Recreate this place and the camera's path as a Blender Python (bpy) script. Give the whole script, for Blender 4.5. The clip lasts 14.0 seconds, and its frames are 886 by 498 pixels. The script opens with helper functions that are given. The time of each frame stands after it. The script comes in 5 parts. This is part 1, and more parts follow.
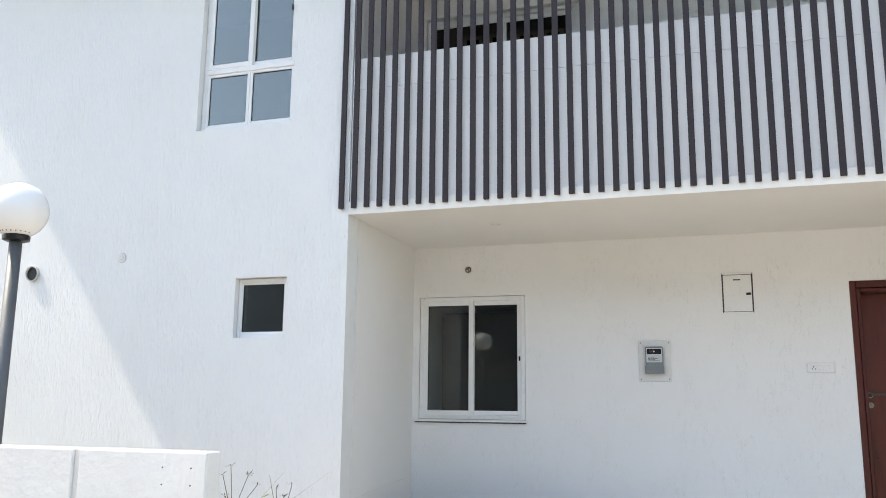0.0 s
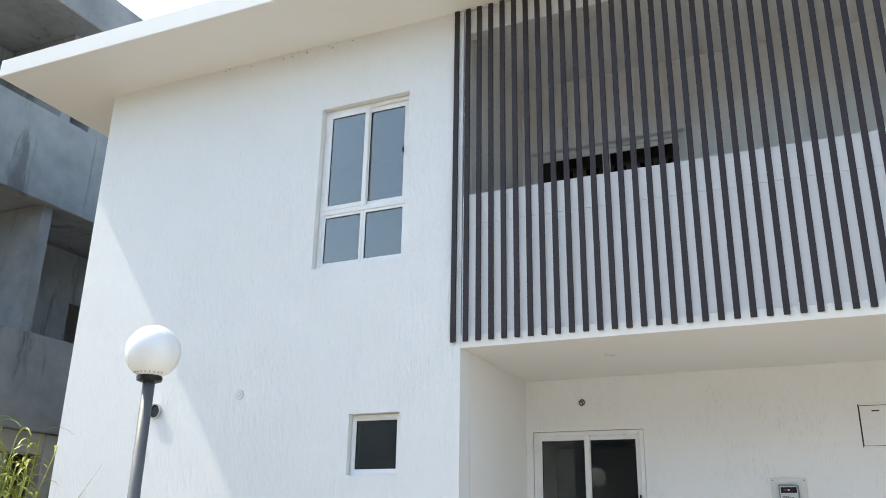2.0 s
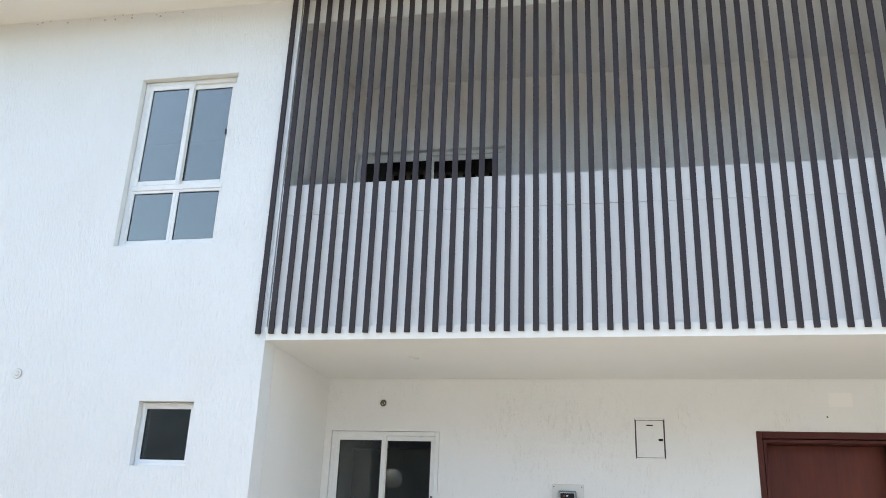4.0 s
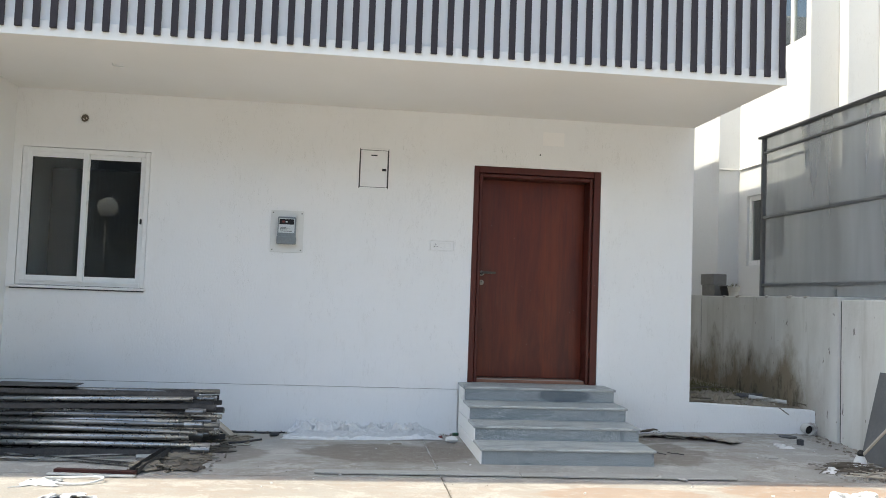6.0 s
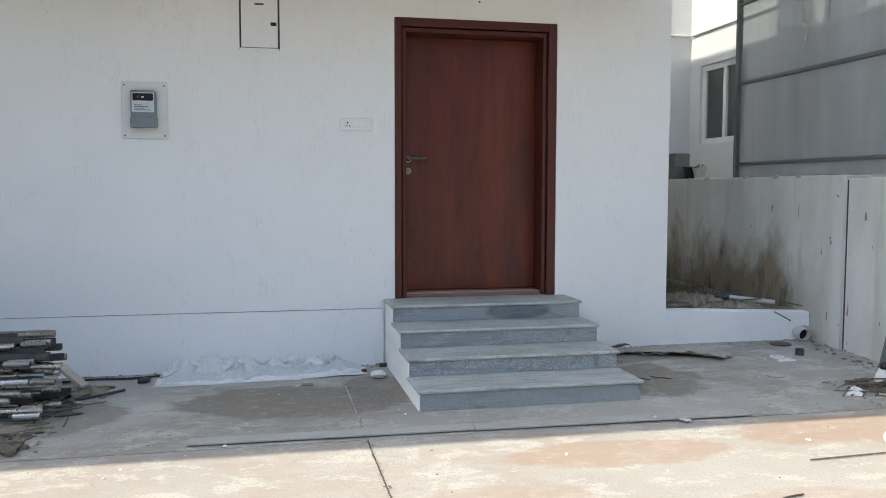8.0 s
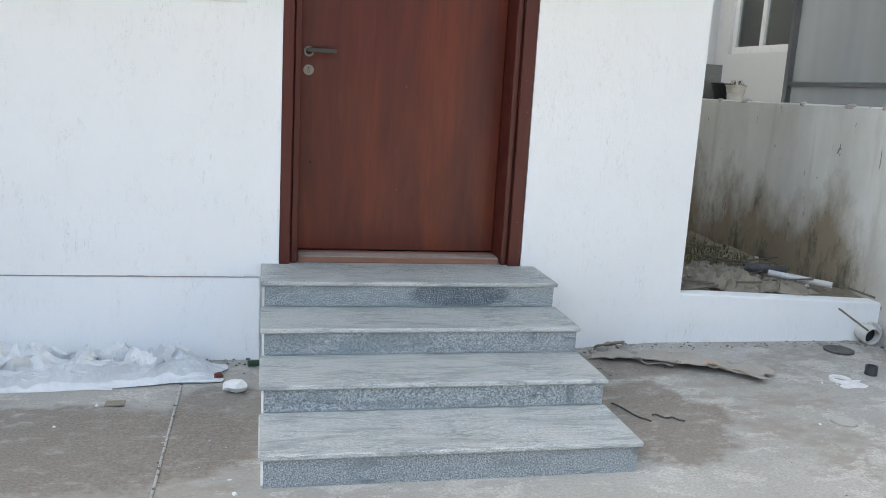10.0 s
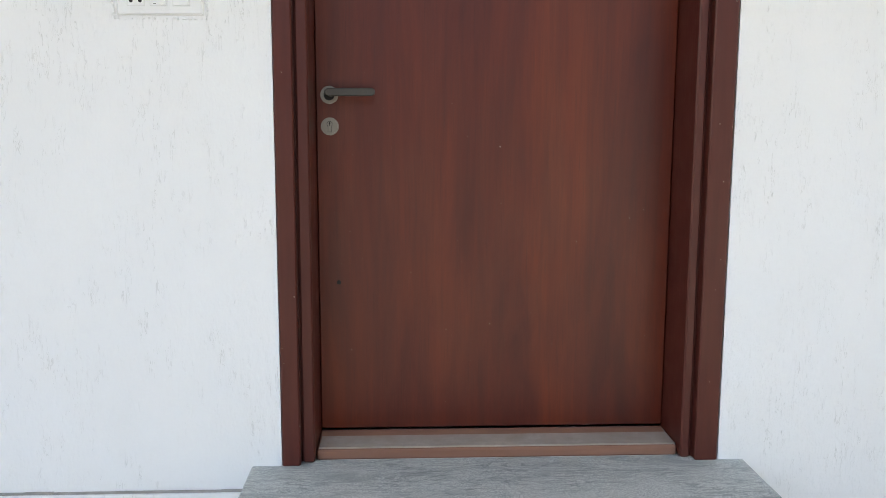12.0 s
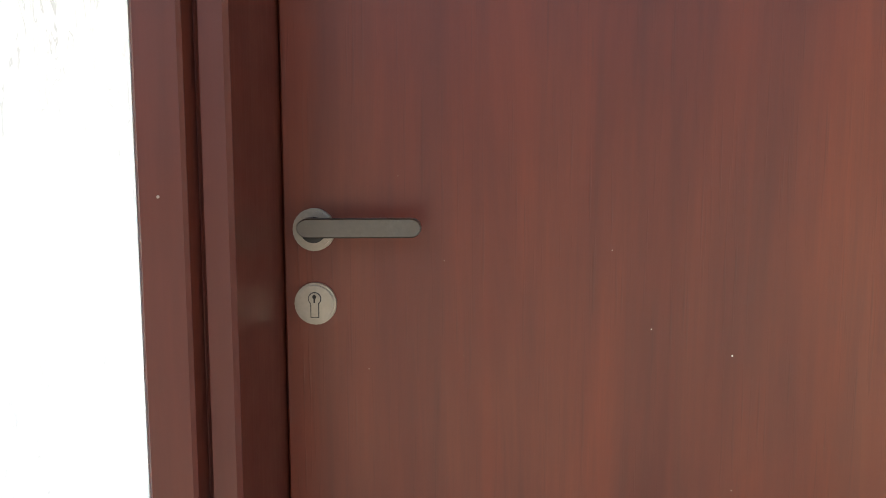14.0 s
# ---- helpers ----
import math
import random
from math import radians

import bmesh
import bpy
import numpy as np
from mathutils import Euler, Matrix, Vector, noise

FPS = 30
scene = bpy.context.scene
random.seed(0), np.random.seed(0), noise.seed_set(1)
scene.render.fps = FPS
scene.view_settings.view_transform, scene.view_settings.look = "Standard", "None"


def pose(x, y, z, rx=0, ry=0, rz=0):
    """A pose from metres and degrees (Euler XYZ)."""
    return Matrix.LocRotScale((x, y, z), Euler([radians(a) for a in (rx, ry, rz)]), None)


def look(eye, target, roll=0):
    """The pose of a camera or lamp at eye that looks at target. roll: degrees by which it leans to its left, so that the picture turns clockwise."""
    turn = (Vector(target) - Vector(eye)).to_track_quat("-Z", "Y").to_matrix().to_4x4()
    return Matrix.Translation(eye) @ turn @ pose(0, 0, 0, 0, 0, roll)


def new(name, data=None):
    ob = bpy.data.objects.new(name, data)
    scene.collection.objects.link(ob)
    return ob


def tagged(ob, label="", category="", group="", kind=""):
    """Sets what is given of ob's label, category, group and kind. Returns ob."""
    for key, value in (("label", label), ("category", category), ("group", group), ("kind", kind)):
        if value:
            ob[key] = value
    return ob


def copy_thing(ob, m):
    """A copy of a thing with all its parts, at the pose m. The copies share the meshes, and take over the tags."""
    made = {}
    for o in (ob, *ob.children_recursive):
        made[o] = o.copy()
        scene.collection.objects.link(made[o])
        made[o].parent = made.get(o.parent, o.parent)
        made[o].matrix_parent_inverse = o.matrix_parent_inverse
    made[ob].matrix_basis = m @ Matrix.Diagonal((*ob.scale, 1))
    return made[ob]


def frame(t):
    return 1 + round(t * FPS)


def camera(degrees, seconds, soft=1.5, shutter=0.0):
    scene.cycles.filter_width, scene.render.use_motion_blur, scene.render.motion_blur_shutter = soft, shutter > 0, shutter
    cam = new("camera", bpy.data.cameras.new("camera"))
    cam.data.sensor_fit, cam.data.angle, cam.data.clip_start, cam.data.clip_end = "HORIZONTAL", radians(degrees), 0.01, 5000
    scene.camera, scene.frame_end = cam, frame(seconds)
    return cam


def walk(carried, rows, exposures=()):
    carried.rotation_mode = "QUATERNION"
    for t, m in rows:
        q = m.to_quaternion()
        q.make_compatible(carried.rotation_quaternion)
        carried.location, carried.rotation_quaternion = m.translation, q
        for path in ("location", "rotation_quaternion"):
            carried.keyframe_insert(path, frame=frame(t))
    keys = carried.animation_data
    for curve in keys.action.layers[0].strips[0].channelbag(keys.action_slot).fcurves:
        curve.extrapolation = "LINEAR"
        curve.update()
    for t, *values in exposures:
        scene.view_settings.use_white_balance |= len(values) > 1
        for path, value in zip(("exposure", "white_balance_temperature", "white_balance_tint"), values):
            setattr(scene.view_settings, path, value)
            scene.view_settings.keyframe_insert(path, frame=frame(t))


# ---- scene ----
cam = camera(56.0, 14.0, soft=0.9)
PATH = [
    (0, (0.115, -0.033, 1.457), (-0.482, 1.841, 1.822), 0.58),
    (0.5, (0.085, -0.027, 1.461), (-0.649, 1.786, 1.878), 1.36),
    (1, (0.038, -0.042, 1.465), (-0.749, 1.727, 1.966), 1.49),
    (1.5, (0.012, -0.057, 1.485), (-0.773, 1.686, 2.073), 1.26),
    (2, (0.007, -0.066, 1.487), (-0.785, 1.648, 2.148), 1.09),
    (2.2, (-0.01, -0.067, 1.49), (-0.822, 1.635, 2.157), 1.2),
    (4.3, (0.07, -0.016, 1.461), (-0.166, 1.856, 2.124), 2.4),
    (4.5, (0.06, 0.033, 1.468), (-0.065, 1.923, 2.108), 2.4),
    (5, (0.106, 0.103, 1.453), (0.185, 2.034, 1.965), 2.1),
    (5.5, (0.177, 0.209, 1.403), (0.329, 2.18, 1.707), 2.0),
    (6, (0.221, 0.411, 1.336), (0.44, 2.395, 1.447), 2.1),
    (6.5, (0.207, 0.778, 1.345), (0.466, 2.76, 1.384), 1.1),
    (7, (0.252, 1.214, 1.315), (0.516, 3.196, 1.297), 0.5),
    (7.5, (0.344, 1.681, 1.331), (0.657, 3.656, 1.266), 0.2),
    (8, (0.433, 2.218, 1.332), (0.849, 4.169, 1.191), 0.1),
    (8.2, (0.501, 2.435, 1.306), (0.96, 4.372, 1.118), 0.5),
    (10.3, (1.422, 4.597, 1.443), (1.828, 6.516, 1.052), 3.9),
    (10.5, (1.48, 4.812, 1.444), (1.852, 6.736, 1.044), 3.7),
    (11, (1.609, 5.249, 1.48), (1.898, 7.184, 1.066), 2.9),
    (11.5, (1.764, 5.715, 1.492), (1.942, 7.669, 1.104), 2.4),
    (12, (1.758, 6.181, 1.468), (1.851, 8.159, 1.188), 0.2),
    (12.5, (1.785, 6.582, 1.487), (1.771, 8.579, 1.381), -0.6),
    (13, (1.804, 6.973, 1.521), (1.754, 8.971, 1.446), 0.5),
    (13.5, (1.78, 7.404, 1.573), (1.688, 9.397, 1.431), 0.5),
    (14, (1.769, 7.703, 1.671), (1.627, 9.684, 1.436), -0.1),
]
EXPOSURES = [(0.0, 1.70, 7200, 6.0), (0.5, 1.53, 7150, 6.0), (1.0, 1.53, 6900, 5.0), (2.2, 1.57, 6950, 4.0), (4.5, 1.84, 6900, 4.0), (5.5, 1.70, 7000, 4.0), (6.5, 1.47, 7050, 5.0), (8.2, 1.43, 6800, 4.5), (10.5, 2.17, 7250, 4.5), (12.0, 2.14, 7450, 5.0), (13.0, 2.38, 7350, 5.5), (13.5, 2.48, 7500, 5.5), (14.0, 2.72, 7700, 5.5)]
walk(cam, [(t, look(eye, target, roll)) for t, eye, target, roll in PATH], EXPOSURES)

# ---- light: high sun almost in the plane of the front wall, clear sky ----
SUN_WAY = Vector((1.0, 0.131, -1.426)).normalized()
sun_data = bpy.data.lights.new("sun", "SUN")
sun_data.energy, sun_data.angle, sun_data.color = 1.98, radians(0.55), (1.0, 0.95, 0.87)
sun = new("sun", sun_data)
sun.matrix_world = look((-20, -3, 30), Vector((-20, -3, 30)) + SUN_WAY)
world = bpy.data.worlds.new("sky")
scene.world = world
world.use_nodes = True
_wn = world.node_tree.nodes
_sky = _wn.new("ShaderNodeTexSky")
_sky.sky_type, _sky.sun_disc = "NISHITA", False
_sky.sun_elevation, _sky.sun_rotation = math.asin(-SUN_WAY.z), math.atan2(-SUN_WAY.x, -SUN_WAY.y)
_sky.air_density, _sky.dust_density, _sky.ozone_density = 1.0, 1.6, 1.0
world.node_tree.links.new(_sky.outputs[0], _wn["Background"].inputs[0])
_wn["Background"].inputs[1].default_value = 0.15


# ---- materials ----
class Mat:
    """A node material with short ways to add nodes."""

    def __init__(self, name, rough=0.6, metal=0.0):
        self.m = bpy.data.materials.new(name)
        self.m.use_nodes = True
        self.t = self.m.node_tree
        self.b = self.t.nodes["Principled BSDF"]
        self.b.inputs["Roughness"].default_value, self.b.inputs["Metallic"].default_value = rough, metal
        self.pos = self.t.nodes.new("ShaderNodeNewGeometry").outputs["Position"]

    def add(self, kind, **kw):
        n = self.t.nodes.new(kind)
        for k, v in kw.items():
            n.inputs[k].default_value = v
        return n

    def to(self, a, b):
        self.t.links.new(a, b)

    def scaled(self, s, source=None):
        n = self.add("ShaderNodeMapping")
        n.inputs["Scale"].default_value = s
        self.to(source or self.pos, n.inputs[0])
        return n.outputs[0]

    def noise(self, s, detail=4.0, rough=0.6, distort=0.0, source=None):
        n = self.add("ShaderNodeTexNoise", Scale=1.0, Detail=detail, Roughness=rough, Distortion=distort)
        self.to(self.scaled(s if isinstance(s, tuple) else (s, s, s), source), n.inputs["Vector"])
        return n.outputs["Fac"]

    def ramp(self, fac, a, b):
        """0 below a, 1 above b."""
        n = self.add("ShaderNodeMapRange")
        n.inputs["From Min"].default_value, n.inputs["From Max"].default_value = a, b
        self.to(fac, n.inputs["Value"])
        return n.outputs[0]

    def math(self, op, a, b=0.0):
        n = self.add("ShaderNodeMath")
        n.operation = op
        for k, v in enumerate((a, b)):
            if isinstance(v, float):
                n.inputs[k].default_value = v
            else:
                self.to(v, n.inputs[k])
        return n.outputs[0]

    def mix(self, fac, a, b, blend="MIX"):
        n = self.add("ShaderNodeMix")
        n.data_type, n.blend_type = "RGBA", blend
        for k, v in ((0, fac), (6, a), (7, b)):
            if isinstance(v, (tuple, list)):
                n.inputs[k].default_value = (*v, 1.0)[:4]
            elif isinstance(v, float):
                n.inputs[k].default_value = v
            else:
                self.to(v, n.inputs[k])
        return n.outputs[2]

    def axis(self, k):
        n = self.add("ShaderNodeSeparateXYZ")
        self.to(self.pos, n.inputs[0])
        return n.outputs[k]

    def own(self):
        return self.add("ShaderNodeObjectInfo").outputs["Random"]

    def color(self, c):
        self.to(c, self.b.inputs["Base Color"])
        return self

    def rough(self, r):
        self.to(r, self.b.inputs["Roughness"])
        return self

    def bump(self, h, strength=0.3, dist=0.01):
        n = self.add("ShaderNodeBump", Strength=strength, Distance=dist)
        self.to(h, n.inputs["Height"])
        self.to(n.outputs[0], self.b.inputs["Normal"])
        return self


def plain(name, c1, c2, scale=6.0, rough=0.6, metal=0.0, bump=0.15, grain=60.0, vary=0.0, stretch=(1, 1, 1), dist=0.004, speck=0.8):
    """Two colours mixed by coarse noise, with fine grain and relief."""
    k = Mat(name, rough, metal)
    k.b.inputs["Specular IOR Level"].default_value = 0.32
    big = k.ramp(k.noise(tuple(scale * s for s in stretch)), 0.35, 0.65)
    fine = k.noise(tuple(grain * s for s in stretch), 3.0)
    c = k.mix(big, c1, c2)
    c = k.mix(k.ramp(fine, 0.3, 0.75), c, tuple(speck * v for v in c1))
    if vary:
        c = k.mix(k.math("MULTIPLY", k.own(), vary), c, tuple(0.35 * v for v in c2))
    k.color(c)
    k.rough(k.math("ADD", k.math("MULTIPLY", k.noise(scale * 3.0), 0.3), rough - 0.15))
    if bump:
        k.bump(fine, bump, dist)
    return k.m


def textured_paint(name, c, stretched=(230, 230, 34), strength=0.45, dist=0.005, dirt=0.10, lump=(58, 58, 30), heave=1.5, groove_shade=0.34):
    """White exterior paint over plaster dragged in short upright grooves."""
    k = Mat(name, 0.75)
    where = k.ramp(k.noise((5, 5, 3), 4.0), 0.42, 0.62)
    line = k.math("ABSOLUTE", k.math("ADD", k.noise((92, 92, 13), 2.0, 0.6, 0.9), -0.55))
    line = k.math("MULTIPLY", k.ramp(line, 0.017, 0.008), k.ramp(k.noise((30, 30, 11), 2.0), 0.50, 0.56))
    groove = k.math("MULTIPLY", k.math("MAXIMUM", line, k.math("MULTIPLY", k.ramp(k.noise(stretched, 3.0, 0.55, 0.8), 0.59, 0.66), 0.08)), where)
    lumps = k.math("ADD", k.math("MULTIPLY", k.noise(lump, 4.0, 0.6), heave), k.math("MULTIPLY", k.noise(150.0, 2.0), 0.4))
    patch = k.ramp(k.noise(1.3, 5.0), 0.42, 0.7)
    soil = k.ramp(k.noise((5, 5, 2.0), 6.0, 0.7), 0.55, 0.8)
    col = k.mix(k.math("MULTIPLY", patch, 0.5), c, tuple(v * w for v, w in zip(c, (0.96, 0.955, 0.94))))
    col = k.mix(k.math("MULTIPLY", soil, dirt), col, (0.60, 0.57, 0.51))
    # shade inside the dragged grooves, darkened straight into the paint colour
    col = k.mix(k.math("MULTIPLY", groove, groove_shade), col, (0.36, 0.345, 0.31))
    k.color(col)
    h = k.math("ADD", k.math("MULTIPLY", groove, -1.5), k.math("MULTIPLY", lumps, 0.95))
    return k.bump(h, strength, dist).m


PAINT = textured_paint("white_dragged_paint", (0.82, 0.82, 0.81))
PAINT_RAKED = textured_paint("white_deep_dragged_paint", (0.80, 0.805, 0.80), strength=0.6, dist=0.007, lump=(60, 60, 15), heave=3.0, groove_shade=0.08)
SMOOTH = plain("white_smooth_paint", (0.80, 0.79, 0.77), (0.77, 0.76, 0.73), 1.2, 0.7, bump=0.05, grain=60, speck=0.97)
CREAM = plain("cream_paint", (0.82, 0.80, 0.76), (0.79, 0.77, 0.72), 1.5, 0.7, bump=0.05, grain=60, speck=0.97)
NEIGHBOUR = textured_paint("off_white_neighbour_paint", (0.72, 0.725, 0.72))
RENDER = plain("rough_white_render", (0.74, 0.745, 0.74), (0.66, 0.665, 0.66), 3.0, 0.8, bump=0.6, grain=26, speck=0.95, dist=0.006)
PANEL = plain("white_panel", (0.885, 0.87, 0.845), (0.86, 0.845, 0.825), 2.0, 0.5, bump=0.03, speck=0.97)
SLAT = plain("dark_slat_paint", (0.033, 0.025, 0.029), (0.042, 0.032, 0.037), 3.0, 0.55, bump=0.05, vary=0.15)
FRAME_WHITE = plain("white_window_plastic", (0.82, 0.82, 0.81), (0.79, 0.79, 0.78), 4.0, 0.3, bump=0.0, speck=0.97)
RUBBER = plain("black_rubber", (0.015, 0.015, 0.016), (0.025, 0.025, 0.025), 20.0, 0.6)
GREY_ROOM = plain("grey_room_plaster", (0.42, 0.42, 0.40), (0.36, 0.36, 0.35), 1.0, 0.8)
# dark tone standing for the unlit depth of the room
DARK_ROOM = plain("room_shade_brown", (0.10, 0.09, 0.08), (0.07, 0.065, 0.06), 2.0, 0.6)


def glass(name, tint, mirror):
    """Tinted pane: sees through darkly, with a coated, mirror-like face."""
    k = Mat(name)
    k.t.nodes.remove(k.b)
    out = k.t.nodes["Material Output"]
    see = k.add("ShaderNodeBsdfTransparent")
    see.inputs[0].default_value = (*tint, 1)
    shine = k.add("ShaderNodeBsdfGlossy", Roughness=0.02)
    shine.inputs[0].default_value = (0.90, 0.90, 0.84, 1)
    fres = k.add("ShaderNodeFresnel", IOR=1.45)
    fac = k.math("ADD", fres.outputs[0], mirror)
    mixer = k.add("ShaderNodeMixShader")
    k.to(fac, mixer.inputs[0])
    k.to(see.outputs[0], mixer.inputs[1])
    k.to(shine.outputs[0], mixer.inputs[2])
    k.to(mixer.outputs[0], out.inputs[0])
    return k.m


GLASS = glass("tinted_glass", (0.85, 0.88, 0.89), 0.012)
# near-black tint puts the shade behind the balcony slats into the glass colour
GLASS_SHADED = glass("shade_tinted_balcony_glass", (0.05, 0.05, 0.055), 0.02)
GLASS_UP = glass("sky_glass", (0.35, 0.42, 0.46), 0.12)


def concrete(name, base, lit, stain, amount, spots=(), spot_colour=(0.2, 0.16, 0.12)):
    """Poured driveway concrete: cement film, rusty clay stains, grit."""
    k = Mat(name, 0.85)
    cloud = k.ramp(k.noise(0.9, 6.0, 0.65), 0.38, 0.66)
    blot = k.math("MULTIPLY", k.ramp(k.noise((0.6, 1.1, 1.0), 9.0, 0.72, 0.3), 0.48, 0.555), k.ramp(k.noise((6, 9, 6), 8.0, 0.78), 0.40, 0.54))
    film = k.ramp(k.noise((2.6, 4.2, 2.0), 9.0, 0.78, 0.2), 0.525, 0.565)
    grit = k.noise(90.0, 3.0)
    spot = k.ramp(k.noise(24.0, 4.0), 0.62, 0.72)
    c = k.mix(cloud, base, lit)
    c = k.mix(k.math("MULTIPLY", blot, amount), c, stain)
    c = k.mix(k.math("MULTIPLY", film, 0.55), c, tuple(min(0.62, 1.35 * v) for v in lit))
    fray = k.math("MULTIPLY", k.noise((2.6, 3.4, 2.0), 9.0, 0.72), 1.5)
    for cx, cy, rx, ry, strong in spots:
        dx = k.math("POWER", k.math("ABSOLUTE", k.math("MULTIPLY", k.math("ADD", k.axis(0), -cx), 1 / rx)), 2.0)
        dy = k.math("POWER", k.math("ABSOLUTE", k.math("MULTIPLY", k.math("ADD", k.axis(1), -cy), 1 / ry)), 2.0)
        near = k.ramp(k.math("ADD", k.math("ADD", dx, dy), fray), 1.5, 1.3)
        near = k.math("MULTIPLY", near, k.ramp(k.noise((8, 12, 6), 9.0, 0.78), 0.32, 0.48))
        c = k.mix(k.math("MULTIPLY", near, strong), c, spot_colour)
    c = k.mix(k.math("MULTIPLY", spot, 0.4), c, tuple(0.55 * v for v in base))
    c = k.mix(k.ramp(grit, 0.35, 0.8), c, tuple(0.8 * v for v in base))
    k.color(c)
    return k.bump(k.math("ADD", grit, k.math("MULTIPLY", cloud, 2.0)), 0.25, 0.004).m


SLAB_FRONT = concrete("clay_stained_concrete", (0.375, 0.345, 0.305), (0.45, 0.42, 0.38), (0.36, 0.24, 0.17), 0.40, [(2.2, 6.1, 0.75, 0.26, 0.6), (3.6, 6.25, 0.9, 0.32, 0.65), (1.4, 5.6, 0.5, 0.2, 0.4), (2.7, 5.3, 0.6, 0.2, 0.4)], (0.36, 0.20, 0.115))
SLAB_BACK = concrete("grey_concrete", (0.34, 0.325, 0.295), (0.44, 0.43, 0.40), (0.24, 0.195, 0.15), 0.7, [(0.6, 7.5, 0.9, 0.5, 0.9), (1.15, 7.7, 0.3, 0.6, 0.85), (3.05, 7.55, 0.45, 0.55, 0.85), (-0.8, 7.4, 0.5, 0.5, 0.7), (2.9, 8.2, 0.9, 0.25, 0.8)], (0.165, 0.13, 0.10))
EARTH = plain("dusty_earth", (0.22, 0.18, 0.13), (0.30, 0.25, 0.18), 0.6, 0.95, bump=0.4, grain=25, dist=0.02)
RAW = Mat("raw_concrete", 0.85)
_drip = RAW.ramp(RAW.noise((1.6, 1.6, 0.22), 6.0, 0.7, 1.0), 0.56, 0.66)
_cl = RAW.ramp(RAW.noise(0.8, 6.0, 0.65), 0.35, 0.65)
RAW.color(RAW.mix(RAW.math("MULTIPLY", _drip, 0.7), RAW.mix(_cl, (0.16, 0.17, 0.18), (0.27, 0.28, 0.29)), (0.07, 0.075, 0.08)))
RAW = RAW.bump(RAW.noise(30.0), 0.3, 0.01).m
OLD_WALL = Mat("weathered_boundary_paint", 0.85)
_z = OLD_WALL.axis(2)
_damp = OLD_WALL.ramp(OLD_WALL.math("ADD", OLD_WALL.math("MULTIPLY", _z, -0.95), OLD_WALL.math("MULTIPLY", OLD_WALL.noise((1.8, 1.8, 1.1), 8.0, 0.68), 1.5)), -0.12, 0.26)
_back = OLD_WALL.ramp(OLD_WALL.axis(1), 8.2, 9.0)
_mould = OLD_WALL.ramp(OLD_WALL.noise((4.5, 4.5, 2.2), 8.0, 0.75), 0.50, 0.64)
_c = OLD_WALL.mix(OLD_WALL.ramp(OLD_WALL.noise((2.0, 2.0, 0.7), 6.0), 0.35, 0.7), (0.66, 0.66, 0.64), (0.50, 0.49, 0.46))
_c = OLD_WALL.mix(OLD_WALL.math("MULTIPLY", OLD_WALL.math("MULTIPLY", _damp, _back), 0.9), _c, (0.22, 0.17, 0.105))
_c = OLD_WALL.mix(OLD_WALL.math("MULTIPLY", OLD_WALL.math("MULTIPLY", _damp, _mould), _back), _c, (0.09, 0.075, 0.05))
_drips = OLD_WALL.ramp(OLD_WALL.noise((5.0, 5.0, 0.45), 5.0, 0.6), 0.56, 0.68)
_c = OLD_WALL.mix(OLD_WALL.math("MULTIPLY", _drips, 0.35), _c, (0.33, 0.31, 0.27))
_flecks = OLD_WALL.ramp(OLD_WALL.noise((17, 17, 6.5), 3.0, 0.6, 0.5), 0.685, 0.715)
_c = OLD_WALL.mix(OLD_WALL.math("MULTIPLY", _flecks, 0.75), _c, (0.10, 0.09, 0.075))
OLD_WALL.color(_c)
OLD_WALL = OLD_WALL.bump(OLD_WALL.noise(22.0, 5.0), 0.35, 0.012).m

DOOR_WOOD = Mat("red_brown_door_laminate", 0.40)
DOOR_WOOD.b.inputs["Specular IOR Level"].default_value = 0.42
_streak = DOOR_WOOD.noise((34, 34, 1.5), 6.0, 0.65, 0.3)
_broad = DOOR_WOOD.ramp(DOOR_WOOD.noise((6.5, 6.5, 1.1), 5.0, 0.62, 0.5), 0.34, 0.68)
_c = DOOR_WOOD.mix(_broad, (0.074, 0.0105, 0.0055), (0.140, 0.0235, 0.009))
_warm = DOOR_WOOD.ramp(DOOR_WOOD.noise((2.6, 2.6, 0.8), 3.0, 0.5, 0.8), 0.46, 0.66)
_c = DOOR_WOOD.mix(DOOR_WOOD.math("MULTIPLY", _warm, 0.5), _c, (0.195, 0.031, 0.006))
_pale = DOOR_WOOD.ramp(DOOR_WOOD.noise((3.4, 5.0, 1.0), 4.0, 0.55, 0.8), 0.52, 0.72)
_c = DOOR_WOOD.mix(DOOR_WOOD.math("MULTIPLY", _pale, 0.35), _c, (0.140, 0.043, 0.021))
_c = DOOR_WOOD.mix(DOOR_WOOD.math("MULTIPLY", DOOR_WOOD.ramp(_streak, 0.40, 0.72), 0.55), _c, (0.056, 0.012, 0.008))
_pore = DOOR_WOOD.ramp(DOOR_WOOD.noise((220, 220, 6), 2.0), 0.6, 0.75)
_c = DOOR_WOOD.mix(DOOR_WOOD.math("MULTIPLY", _pore, 0.25), _c, (0.045, 0.013, 0.009))
_dust = DOOR_WOOD.ramp(DOOR_WOOD.noise(210.0, 0.0), 0.90, 0.91)
DOOR_WOOD.color(DOOR_WOOD.mix(DOOR_WOOD.math("MULTIPLY", _dust, 0.6), _c, (0.45, 0.40, 0.36)))
DOOR_WOOD = DOOR_WOOD.bump(DOOR_WOOD.math("ADD", _streak, _pore), 0.12, 0.002).m
